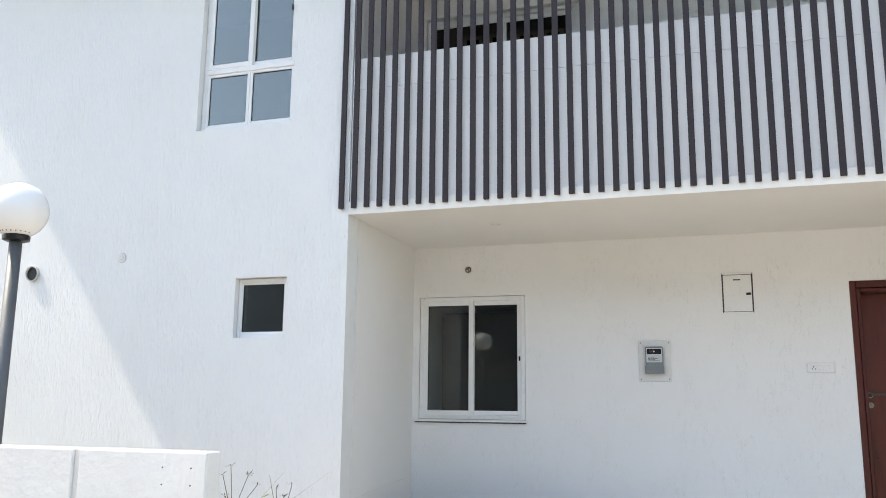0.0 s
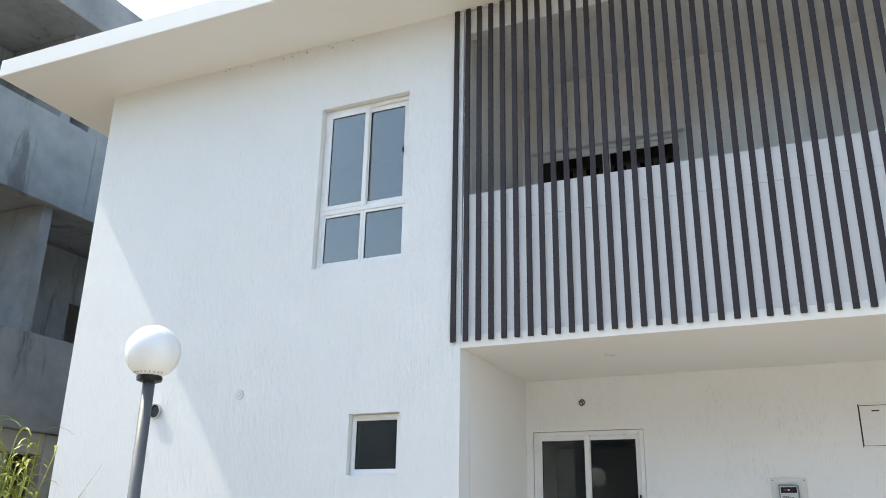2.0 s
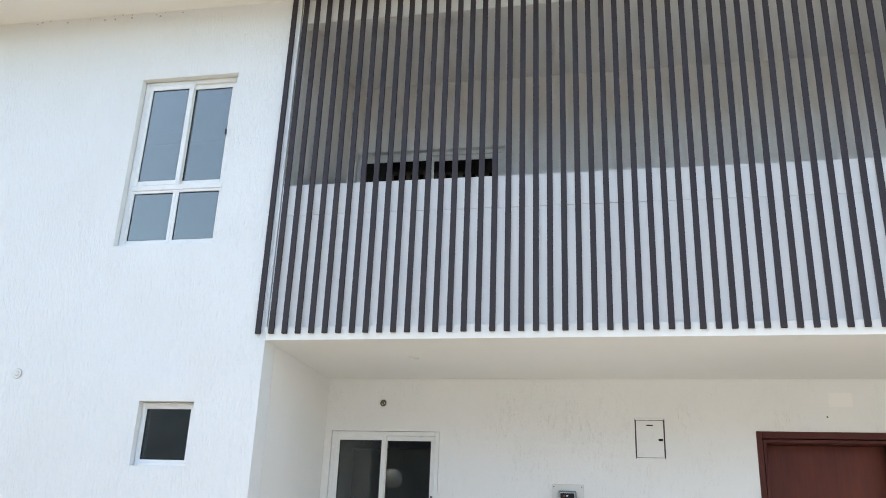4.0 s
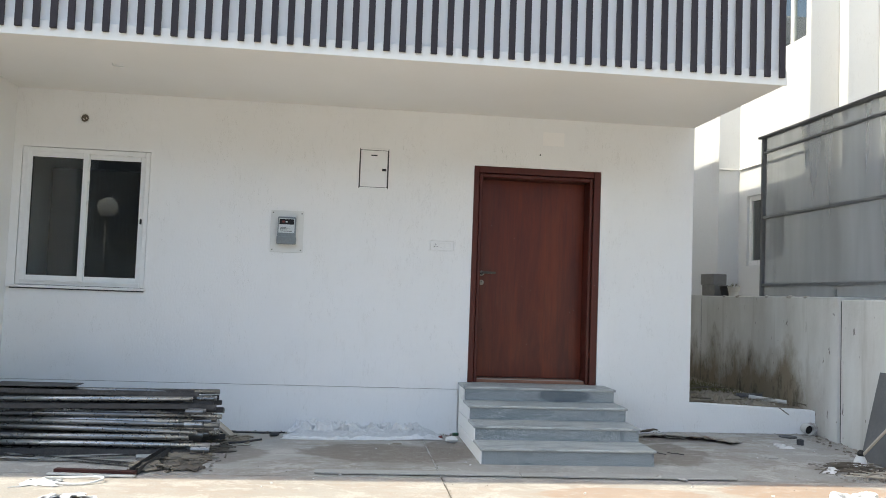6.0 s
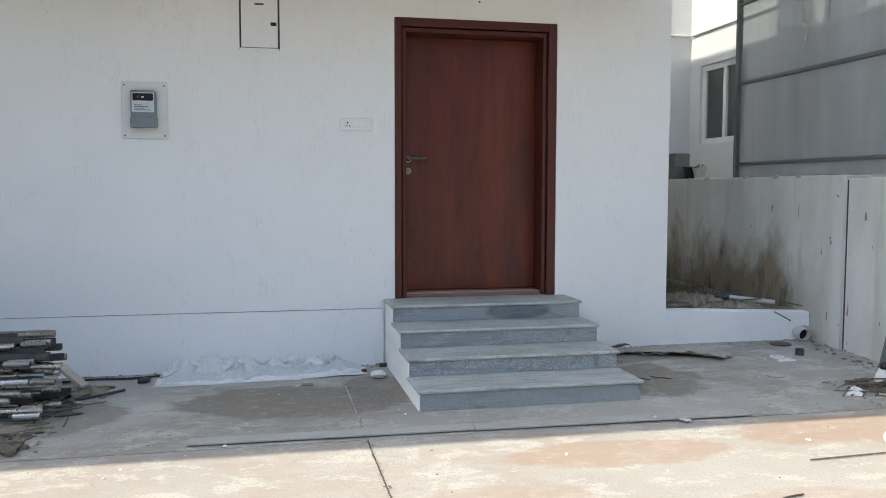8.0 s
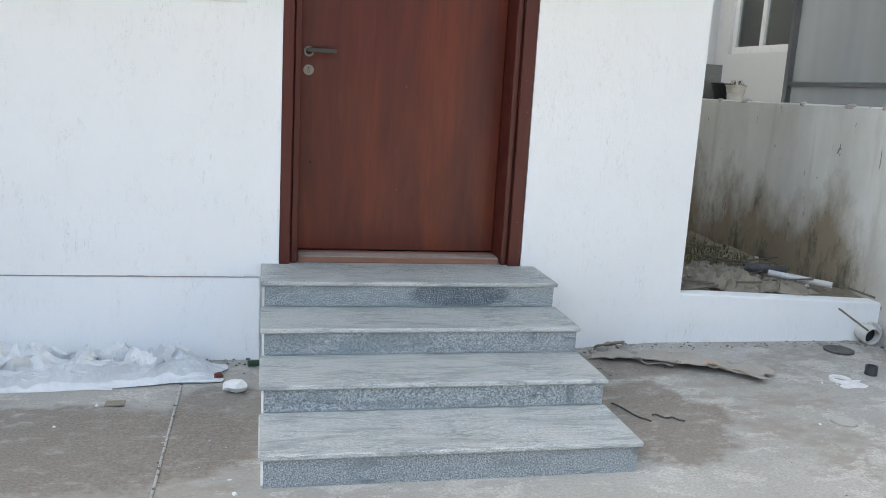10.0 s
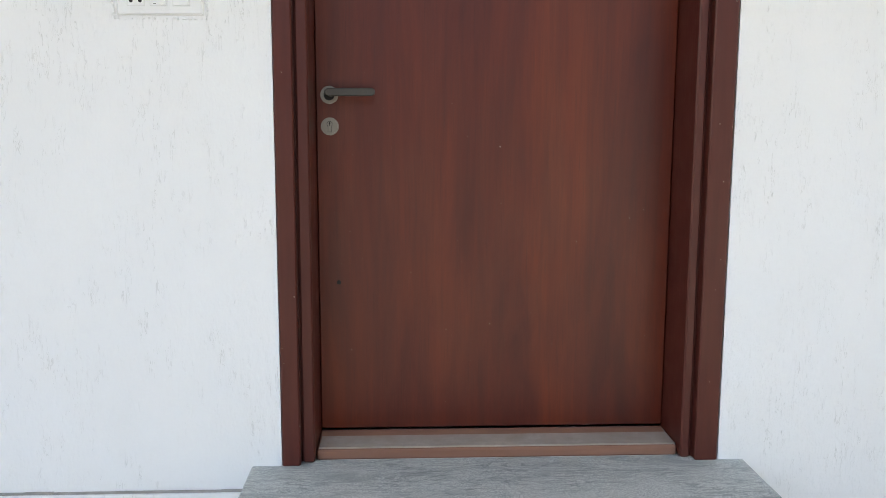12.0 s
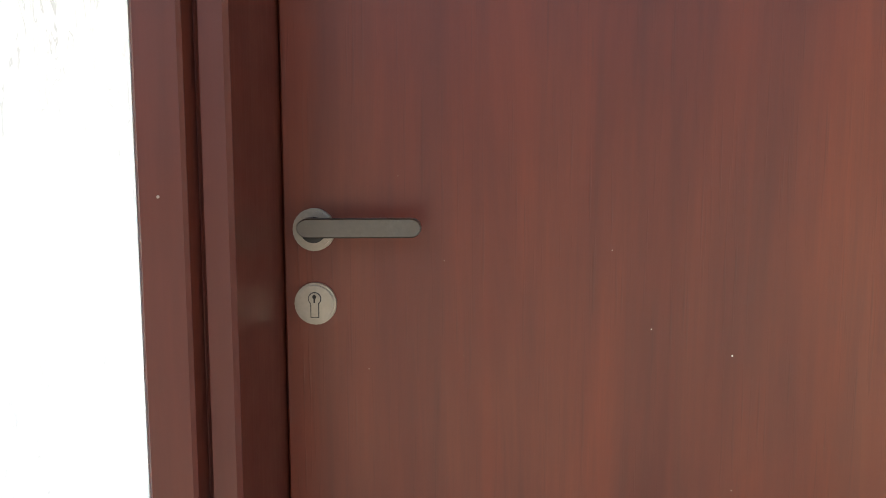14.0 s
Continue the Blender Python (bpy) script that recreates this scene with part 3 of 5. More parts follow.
def slab(name, x0, x1, y0, y1, material):
    bm = bmesh.new()
    nx, ny = max(2, int((x1 - x0) / 0.35)), max(2, int((y1 - y0) / 0.35))
    top = [[bm.verts.new((x0 + (x1 - x0) * i / nx, y0 + (y1 - y0) * j / ny, rise(x0 + (x1 - x0) * i / nx, y0 + (y1 - y0) * j / ny) - (0.008 if i in (0, nx) or j in (0, ny) else 0.0))) for j in range(ny + 1)] for i in range(nx + 1)]
    for i in range(nx):
        for j in range(ny):
            bm.faces.new((top[i][j], top[i + 1][j], top[i + 1][j + 1], top[i][j + 1]))
    low = bmesh.ops.extrude_face_region(bm, geom=list(bm.faces))
    for e in low["geom"]:
        if isinstance(e, bmesh.types.BMVert):
            e.co.z = -0.09
    return part(name, bm, material, driveway)


bm = box(-3.0, 5.02, -14.0, 8.6, -0.058, -0.014)
driveway = setting("road", bm, JOINT_SOIL, "concrete driveway poured in slabs with open joints", "driveway")
JX, JY, G = 0.955, 6.60, 0.0055
slab("concrete_slab", -3.0, JX - G, 2.0, JY - 0.006, SLAB_FRONT)
slab("concrete_slab", JX + G, 5.02, 2.0, JY - 0.006, SLAB_FRONT)
slab("concrete_slab", -3.0, JX - G, JY + 0.006, 8.54, SLAB_BACK)
slab("concrete_slab", JX + G, 5.02, JY + 0.006, 8.54, SLAB_BACK)
slab("concrete_slab", -3.0, JX - G, -6.0, 2.0 - 0.02, SLAB_FRONT)
slab("concrete_slab", JX + G, 5.02, -6.0, 2.0 - 0.02, SLAB_FRONT)

for a, b in ((6.612, 7.3), (7.31, 8.0), (8.006, 8.5)):
    part("joint_filler", box(JX - G + 0.0006, JX + G - 0.0006, a, b, -0.0135, -0.004, 0.001), CEMENT_STRIP, driveway)

# ---- the house ----
W1 = (-4.61, -3.55, 4.075, 5.91)
W0 = (-4.07, -3.54, 2.034, 2.59)
W2 = (-2.865, -1.70, 1.295, 2.59)
DOOR = (1.40, 2.692, 0.495, 2.632)
WB = (-2.84, -1.06, 3.9, 5.84)
bm = pierced(lambda u, w, d: (u, FRONT + d, w), -7.79, -2.942, -0.2, SOFFIT + 0.07, 0.23, [W1, W0])
setting("wall_front", bm, PAINT_RAKED, "white dragged-texture outer wall of the house", "wall")
bm = pierced(lambda u, w, d: (u, FACE + d, w), -2.94, 3.66, -0.2, SOFFIT, 0.23, [W2, DOOR, WB])
setting("wall_entrance", bm, PAINT, "white textured wall round the entrance door", "wall")
bm = pierced(lambda u, w, d: (-2.94 - d, u, w), 6.962, 8.75, -0.2, SOFFIT, 0.22, [])
setting("wall_recess_side", bm, SMOOTH, "white side wall of the porch recess", "wall")
bm = pierced(lambda u, w, d: (3.66 - d, u, w), 8.752, 17.0, -0.2, SOFFIT, 0.22, [])
setting("wall_east", bm, PAINT, "white side wall of the house", "wall")
bm = pierced(lambda u, w, d: (-7.79 + d, u, w), 6.962, 17.0, -0.2, SOFFIT + 0.07, 0.22, [])
setting("wall_west", bm, PAINT, "white side wall of the house", "wall")
bm = box(-7.71, 3.66, 17.002, 17.2, -0.2, SOFFIT)
setting("wall_back", bm, SMOOTH, "white back wall of the house", "wall")
bm = box(-8.80, 4.30, 5.82, 17.6, SOFFIT + 0.002, SOFFIT + 0.235, 0.008)
bmesh.ops.bisect_plane(bm, geom=list(bm.verts) + list(bm.edges) + list(bm.faces), plane_co=(-3.1, 0, 0), plane_no=(1, 0, 0))
for v in bm.verts:
    v.co.z += 0.012 * max(0.0, -3.1 - v.co.x)
setting("roof", bm, SMOOTH, "flat white concrete roof slab with wide eaves", "roof")

# rooms behind the windows
setting("floor_inside", box(-7.4, 3.42, 8.76, 16.9, 0.3, 0.48), GREY_ROOM, "dim room floor", "floor")
setting("floor_upper", box(-7.4, 3.42, 8.76, 16.9, 3.16, 3.3), GREY_ROOM, "floor between the storeys", "floor")
setting("floor_left_block", box(-7.4, -3.17, 6.97, 16.9, 3.1, 3.24), GREY_ROOM, "floor between the storeys", "floor")
setting("wall_inside", box(-3.1, 3.4, 11.2, 11.35, 0.482, 3.158), GREY_ROOM, "dim inner room wall", "wall")
setting("wall_inside_upper", box(-3.1, 3.4, 11.6, 11.75, 3.302, 6.7), GREY_ROOM, "dim inner room wall", "wall")
setting("wall_inside_left", box(-7.4, -3.17, 9.6, 9.75, 3.242, 6.7), GREY_ROOM, "dim inner room wall", "wall")
setting("wall_inside_bath", box(-7.4, -3.17, 8.4, 8.55, 0.0, 3.09), GREY_ROOM, "dim inner room wall", "wall")
setting("wall_inside_side", box(-3.09, -2.96, 8.756, 11.198, 0.482, 3.158), SMOOTH, "dim inner room side wall", "wall")
# added dark box: makes the room look unlit behind the left pane
lone("cupboard", box(-2.86, -1.2, 9.3, 10.6, 0.482, 2.5, 0.01), DARK_ROOM, "dark box added to stand for the unlit part of the room", "cupboard")

# balcony over the entrance
bm = box(-2.938, 3.66, FRONT + 0.002, FACE - 0.002, 3.135, 3.25, 0.006)
setting("ceiling_porch", bm, CREAM, "cream-white porch soffit under the balcony", "ceiling")
parapet = thing("balcony_parapet", (0.36, FRONT + 0.06, 3.25), "white panelled balcony parapet with one long level joint", "parapet")
part("panel", box(-2.938, 3.655, 6.742, 6.86, 3.252, 4.3212, 0.002), PANEL, parapet)
part("panel", box(-2.938, 3.655, 6.7412, 6.86, 4.3236, 4.63, 0.002), PANEL, parapet)
part("side_panel", box(3.54, 3.655, 6.862, 8.516, 3.252, 4.63, 0.004), PANEL, parapet)
setting("trim_fascia", box(-2.938, 3.668, 6.722, 6.7315, 3.13, 3.251, 0.002), CREAM, "cream edge band of the balcony slab", "trim")
setting("ceiling_balcony_beam", box(3.44, 3.66, 6.74, 8.516, 6.1, 6.71, 0.004), SMOOTH, "white edge beam under the roof", "beam")

setting("ceiling_front_beam", box(-2.938, 3.438, 6.742, 6.86, 6.43, 6.712, 0.004), SMOOTH, "white front beam under the roof behind the slats", "beam")

screen = thing("slat_screen", (0.33, 6.70, 3.19), "tall dark brown vertical slats screening the balcony", "slat screen")
first = part("slat", box(-3.0335, -2.9835, 6.698, 6.7205, 3.187, 6.715, 0.003), SLAT, screen)
PITCH = 0.1227
for k in range(1, 55):
    s = first.copy()
    scene.collection.objects.link(s)
    s.location.x = first.location.x + PITCH * k + 0.012 * math.sin(2 * math.pi * k / 54)
side = part("slat", box(3.657, 3.687, 6.785, 6.835, 3.187, 6.715, 0.003), SLAT, screen)
for k in range(1, 14):
    s = side.copy()
    scene.collection.objects.link(s)
    s.location.y = side.location.y + PITCH * k

setting("trim_plinth", box(-2.938, 1.311, FACE - 0.016, FACE - 0.001, -0.05, 0.428, 0.004), PAINT, "slightly proud painted plinth band along the wall foot", "plinth")
bm = bmesh.new()
for k in range(53):
    xa = -2.936 + 0.08 * k
    d = 0.002 * noise.noise(Vector((k * 0.7, 2, 0)))
    box(xa, xa + 0.0795, FACE - 0.0175, FACE - 0.001, 0.4285 + 0.5 * d, 0.4302 + d + 0.0015 * noise.noise(Vector((k * 1.3, 5, 0))), bm=bm)
setting("trim_plinth_joint", bm, GRIME, "dirty open joint along the plinth top", "joint")
setting("trim_plinth_side", box(-2.939, -2.924, 6.75, FACE - 0.018, -0.05, 0.428, 0.004), PAINT, "slightly proud painted plinth band along the wall foot", "plinth")


def bar(ob, x0, x1, y0, y1, z0, z1, bev=0.004, name="frame_bar", mat=FRAME_WHITE):
    return part(name, box(x0, x1, y0, y1, z0, z1, bev), mat, ob)


def casement(name, hole, face, label, cells, fw=0.045, inset=0.045, glassy=GLASS, pad=0.004):
    """A white plastic window: outer frame, then panes in cells (x0, x1, z0, z1, sash width, how far the sash stands out)."""
    x0, x1, z0, z1 = hole[0] + pad, hole[1] - pad, hole[2] + pad, hole[3] - pad
    y = face + inset
    ob = thing(name, ((x0 + x1) / 2, y, z0), label, "window", kind="structure")
    bar(ob, x0, x0 + fw, y, y + 0.07, z0, z1)
    bar(ob, x1 - fw, x1, y, y + 0.07, z0, z1)
    bar(ob, x0 + fw, x1 - fw, y, y + 0.07, z0, z0 + fw)
    bar(ob, x0 + fw, x1 - fw, y, y + 0.07, z1 - fw, z1)
    for a, b, c, d, sw, out in cells:
        ys = y - out + 0.008
        sash = part("sash", box(a, a + sw, ys, ys + 0.035, c, d, 0.003), FRAME_WHITE, ob)
        part("rail", box(b - sw, b, ys, ys + 0.035, c, d, 0.003), FRAME_WHITE, sash)
        part("rail", box(a + sw, b - sw, ys, ys + 0.035, c, c + sw, 0.003), FRAME_WHITE, sash)
        part("rail", box(a + sw, b - sw, ys, ys + 0.035, d - sw, d, 0.003), FRAME_WHITE, sash)
        part("gasket", pierced(lambda u, w, e: (u, ys + 0.010 + e, w), a + sw - 0.001, b - sw + 0.001, c + sw - 0.001, d - sw + 0.001, 0.012, [(a + sw + 0.006, b - sw - 0.006, c + sw + 0.006, d - sw - 0.006)]), RUBBER, sash)
        pane = part("pane", box(a + sw - 0.002, b - sw + 0.002, ys + 0.014, ys + 0.02, c + sw - 0.002, d - sw + 0.002), glassy, sash, "tinted glass pane")
        pane.visible_shadow = False
    return ob


TR = 4.70
win = casement("window_1", W1, FRONT, "white plastic window, two sliding panes over two fixed panes", [
    (-4.565, -4.06, TR + 0.03, 5.862, 0.05, 0.012), (-4.105, -3.598, TR + 0.03, 5.862, 0.05, -0.02),
    (-4.565, -4.085, 4.122, TR - 0.02, 0.03, 0.0), (-4.083, -3.598, 4.122, TR - 0.02, 0.03, 0.0)], inset=0.07, glassy=GLASS_UP)
bar(win, -4.562, -3.598, FRONT + 0.068, FRONT + 0.14, TR - 0.022, TR + 0.032)
part("latch", box(-3.642, -3.628, FRONT + 0.05, FRONT + 0.075, 5.25, 5.31, 0.003), BLACK, win)
win = casement("window_2", W0, FRONT, "small white plastic toilet window with one dark pane", [
    (-4.055, -3.566, 2.062, 2.562, 0.030, 0.0)], inset=0.06, fw=0.03, glassy=GLASS_UP)
win = casement("window_3", W2, FACE, "white plastic sliding window with two dark panes", [
    (-2.82, -2.265, 1.338, 2.545, 0.05, 0.012), (-2.31, -1.745, 1.338, 2.545, 0.05, -0.02)], inset=0.008)
part("latch", box(-1.772, -1.758, FACE - 0.006, FACE + 0.02, 1.90, 1.95, 0.003), BLACK, win)
part("track", box(-2.80, -1.76, FACE - 0.012, FACE + 0.01, 1.326, 1.338, 0.002), FRAME_WHITE, win)
# thin dark strip standing proud of the wall just below the sill
part("under_sill_strip", box(-2.90, -1.70, FACE - 0.018, FACE - 0.001, 1.260, 1.2715), INK, win)
part("window_sill", box(-2.925, -1.685, FACE - 0.03, FACE + 0.008, 1.272, 1.293, 0.003), SMOOTH, win, "thin chipped stone window sill")
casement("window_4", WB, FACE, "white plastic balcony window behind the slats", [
    (-2.79, -1.93, 3.95, 5.79, 0.06, 0.012), (-1.97, -1.11, 3.95, 5.79, 0.06, -0.02)], inset=0.06, glassy=GLASS_SHADED)

# ---- entrance door ----
door = thing("door_1", (2.046, FACE, 0.495), "closed red-brown wooden entrance door in a stepped frame", "door", kind="structure")
YF = FACE - 0.006
for nm, a, b, c, d in (("frame_post", 1.402, 1.454, 0.498, 2.63), ("frame_post", 2.620, 2.688, 0.498, 2.63)):
    part(nm, box(a, b, YF, FACE + 0.09, c, d, 0.004), JAMB_WOOD, door)
part("frame_head", box(1.4545, 2.6195, YF, FACE + 0.09, 2.565, 2.63, 0.004), JAMB_WOOD, door)
for a, b in ((1.459, 1.494), (2.584, 2.612)):
    part("frame_stop", box(a, b, YF + 0.022, FACE + 0.225, 0.50, 2.561, 0.005), JAMB_WOOD, door)
part("frame_stop", box(1.4945, 2.5835, YF + 0.022, FACE + 0.225, 2.525, 2.561, 0.005), JAMB_WOOD, door)
part("groove", box(1.4535, 1.4595, FACE + 0.03, FACE + 0.085, 0.50, 2.56), JAMB_WOOD, door)
part("groove", box(2.6115, 2.6205, FACE + 0.03, FACE + 0.085, 0.50, 2.56), JAMB_WOOD, door)
LEAF_Y = 8.72
leaf = part("door_leaf", box(1.496, 2.582, LEAF_Y, LEAF_Y + 0.04, 0.538, 2.523, 0.003), DOOR_WOOD, door, "flush red-brown grained door leaf")
sill = box(1.496, 2.582, FACE + 0.045, LEAF_Y - 0.001, 0.4955, 0.526, 0.005)
for v in sill.verts:
    if v.co.z > 0.515 and v.co.y > FACE + 0.1:
        v.co.z += 0.008
part("threshold_dust", box(1.503, 2.579, FACE + 0.056, LEAF_Y - 0.004, 0.5245, 0.5315), DUST, door, "grey building dust on the threshold")
part("threshold", sill, SILL_WOOD, door, "dusty raw wood threshold")
RX, RZ = 1.5365, 1.574


def disc(cx, y, cz, r, t, n=28):
    """A round plate standing against an upright face."""
    bm = tube((cx, y, cz), (cx, y - t, cz), r, n=n)
    bmesh.ops.bevel(bm, geom=[e for e in bm.edges if all(abs(v.co.y - (y - t)) < 1e-6 for v in e.verts)], offset=min(t * 0.4, 0.003), segments=2, affect="EDGES")
    return bm


handle = part("door_handle", disc(RX, LEAF_Y - 0.0005, RZ, 0.0265, 0.009), HANDLE_METAL, leaf, "satin nickel lever handle on a round rose", smooth=False)
part("rose_recess", disc(RX, LEAF_Y - 0.0092, RZ, 0.0165, 0.0008), BLACK, leaf)
part("lever_neck", tube((RX - 0.002, LEAF_Y - 0.009, RZ + 0.006), (RX - 0.002, LEAF_Y - 0.05, RZ + 0.006), 0.0095), HANDLE_METAL, leaf, smooth=True)
lever = bmesh.new()
LH = 0.0115
outline = [(RX + 0.003 - LH * math.sin(math.pi * k / 8), RZ + 0.006 + LH * math.cos(math.pi * k / 8)) for k in range(9)]
outline += [(RX + 0.126 + LH * math.sin(math.pi * k / 8), RZ + 0.007 - LH * math.cos(math.pi * k / 8)) for k in range(9)]
rings = []
for inset, yy in ((0.0, LEAF_Y - 0.044), (0.0, LEAF_Y - 0.0565), (0.12, LEAF_Y - 0.058)):
    cz = RZ + 0.0065
    rings.append([lever.verts.new((x, yy, cz + (z - cz) * (1 - inset))) for x, z in outline])
for p, q in zip(rings, rings[1:]):
    for k in range(18):
        lever.faces.new((p[k], p[(k + 1) % 18], q[(k + 1) % 18], q[k]))
lever.faces.new(rings[0][::-1]), lever.faces.new(rings[-1])
part("lever", lever, LEVER, leaf)
plate = part("escutcheon", disc(RX, LEAF_Y - 0.0005, 1.481, 0.0265, 0.008), HANDLE_METAL, leaf, "round key plate")
part("cylinder_gap", tube((RX, LEAF_Y - 0.0083, 1.488), (RX, LEAF_Y - 0.0092, 1.488), 0.0085, n=18, bm=box(RX - 0.0055, RX + 0.0055, LEAF_Y - 0.0092, LEAF_Y - 0.0083, 1.464, 1.484, 0.0)), BLACK, leaf)
part("lock_cylinder", tube((RX, LEAF_Y - 0.0085, 1.488), (RX, LEAF_Y - 0.0104, 1.488), 0.0072, n=18, bm=box(RX - 0.0043, RX + 0.0043, LEAF_Y - 0.0102, LEAF_Y - 0.0085, 1.4652, 1.484, 0.0)), HANDLE_METAL, leaf)
part("keyhole", box(RX - 0.001, RX + 0.001, LEAF_Y - 0.0112, LEAF_Y - 0.0098, 1.483, 1.4935, bm=tube((RX, LEAF_Y - 0.0098, 1.4905), (RX, LEAF_Y - 0.0112, 1.4905), 0.0026, n=10)), BLACK, leaf)
rnd = random.Random(15)
for k in range(16):
    cx, cz = (rnd.uniform(2.632, 2.684) if k % 3 else rnd.uniform(1.408, 1.456)), rnd.uniform(0.6, 2.4)
    part("paint_chip", disc(cx, YF - 0.0001, cz, rnd.uniform(0.0008, 0.0018), 0.0005, 7), DUST, door)
for k in range(12):
    part("paint_chip", disc(rnd.uniform(1.55, 2.55), LEAF_Y - 0.0001, rnd.uniform(0.7, 2.2), rnd.uniform(0.0006, 0.0013), 0.0004, 6), BOARD, leaf)
part("knot", disc(1.557, LEAF_Y - 0.0003, 1.006, 0.007, 0.0006, 10), RUBBER, leaf)

# ---- entrance steps ----
steps = thing("entrance_steps", (2.04, 7.8, 0.0), "four grey granite steps on a white masonry base", "steps")
NOSE = ((7.055, 0.131), (7.428, 0.250), (7.780, 0.374), (8.130, 0.499))
back = FACE - 0.018
for k, (y, z) in enumerate(NOSE):
    yn = NOSE[k + 1][0] + 0.018 if k < 3 else back
    z0 = NOSE[k - 1][1] if k else -0.03
    part("tread", box(1.312, 2.772, y, yn if k < 3 else FACE + 0.043, z - 0.022, z, 0.005), DUSTY_GRANITE, steps)
    part("riser", box(1.330, 2.756, y + 0.016, y + 0.033, z0 + 0.0005, z - 0.0225, 0.001), GRANITE, steps)
    part("base", box(1.322, 2.745, y + 0.034, back, z0 - 0.02 if k else -0.05, z - 0.0235, 0.003), PAINT, steps)

# ---- side passage and boundary wall ----
bwall = thing("wall_boundary", (5.13, 6.0, -0.1), "weathered white boundary wall, damp and mouldy at its foot", "wall", kind="structure")
for y0, y1, top in ((-6.0, 3.9, 1.43), (3.918, 8.082, 1.435), (8.106, 11.335, 1.462), (11.36, 16.9, 1.475)):
    part("wall_panel", box(5.0, 5.26, y0, y1, -0.2, top, 0.010), OLD_WALL, bwall)
for y0, y1 in ((3.9005, 3.9175), (8.0825, 8.1055), (11.3355, 11.3595)):
    part("joint", box(5.012, 5.25, y0, y1, -0.2, 1.42), INK, bwall)
part("pilaster", box(4.984, 4.9995, 8.107, 8.32, 0.0, 1.455, 0.004), OLD_WALL, bwall)
rnd = random.Random(77)
for k in range(5):
    y = 8.6 + 0.55 * k + rnd.uniform(-0.2, 0.2)
    part("broken_edge", chunk((5.012, y, 1.435), (0.05, rnd.uniform(0.06, 0.14), 0.04), 200 + k), RUBBLE, bwall)
bm = bmesh.new()
vs = [bm.verts.new(p) for p in ((3.6605, 8.52, -0.1), (5.0, 8.52, -0.1), (5.0, 8.52, 0.295), (3.6605, 8.52, 0.350), (3.6605, 8.64, -0.1), (5.0, 8.64, -0.1), (5.0, 8.64, 0.295), (3.6605, 8.64, 0.350))]
for q in ((0, 1, 2, 3), (5, 4, 7, 6), (3, 2, 6, 7), (4, 0, 3, 7), (1, 5, 6, 2), (4, 5, 1, 0)):
    bm.faces.new([vs[k] for k in q])
bmesh.ops.bevel(bm, geom=[e for e in bm.edges if all(v.co.z > 0.2 for v in e.verts) and abs(e.verts[0].co.x - e.verts[1].co.x) > 0.5], offset=0.008, segments=1, affect="EDGES")
setting("wall_ledge", bm, PAINT, "low white kerb wall closing the side passage", "low wall")
bm = bmesh.new()
g = [[bm.verts.new((3.665 + 1.333 * i / 10, 8.642 + 6.0 * j / 30, 0.315 - 0.03 * i / 10 + 0.03 * noise.noise(Vector((i * 0.7, j * 0.6, 3))) + 0.02 * max(0, j - 3) / 6)) for j in range(31)] for i in range(11)]
for i in range(10):
    for j in range(30):
        bm.faces.new((g[i][j], g[i + 1][j], g[i + 1][j + 1], g[i][j + 1]))
low = bmesh.ops.extrude_face_region(bm, geom=list(bm.faces))
for e in low["geom"]:
    if isinstance(e, bmesh.types.BMVert):
        e.co.z = -0.05
setting("ground_passage", bm, EARTH, "bare earth raised behind the kerb wall", "ground")
setting("ground_neighbour", box(5.262, 30, -6, 30, -0.05, 1.22), EARTH, "raised ground of the next plot", "ground")

fence = thing("sheet_fence", (5.17, 6.6, 1.45), "dull translucent sheet fence on dark steel rails along the wall", "fence")
FX = 5.21
part("post", box(FX - 0.025, FX + 0.025, 10.04, 10.09, 1.46, 3.41, 0.004), GREY_METAL, fence)
for yy in (7.0, 4.0):
    part("post", box(FX + 0.012, FX + 0.06, yy, yy + 0.05, 1.43, 3.41, 0.004), GREY_METAL, fence)
for zz, h in ((1.585, 0.035), (2.405, 0.035), (3.205, 0.028)):
    part("rail", box(FX - 0.022, FX + 0.012, 2.5, 10.035, zz, zz + h, 0.003), GREY_METAL, fence)
part("cap_rail", box(FX - 0.05, FX + 0.05, 2.45, 10.13, 3.40, 3.425, 0.004), GREY_METAL, fence)
for y0, y1 in ((2.5, 4.99), (5.0, 7.49), (7.5, 10.036)):
    part("sheet", box(FX + 0.014, FX + 0.018, y0, y1, 1.465, 3.398), SHEET, fence)

# ---- white house beyond the fence ----
NX = 6.85
NP = 6.42
neighbour = thing("white_house", (9.5, 11.0, 1.2), "sunlit white neighbouring house with projecting pilasters", "house")
LOWW, UPW = (12.55, 13.80, 2.02, 3.19), (11.87, 13.12, 5.36, 6.55)
part("wall", pierced(lambda u, w, d: (NX + d, u, w), 4.0, 14.1, 1.0, 7.64, 0.23, [LOWW, UPW]), NEIGHBOUR, neighbour)
part("wall", box(6.48, NX + 0.23, 14.102, 14.4, 1.0, 7.64), NEIGHBOUR, neighbour)
part("wall", box(6.48, 6.72, 14.402, 17.4, 1.0, 7.64), NEIGHBOUR, neighbour)
part("wall", box(3.8, 6.478, 17.2, 17.4, 1.0, 7.64), NEIGHBOUR, neighbour)
part("wall", box(NX, 14.0, 3.8, 3.998, 1.0, 7.64), NEIGHBOUR, neighbour)
part("pilaster", box(NP, NX - 0.001, 11.15, 11.27, 1.0, 7.64, 0.01), NEIGHBOUR, neighbour)
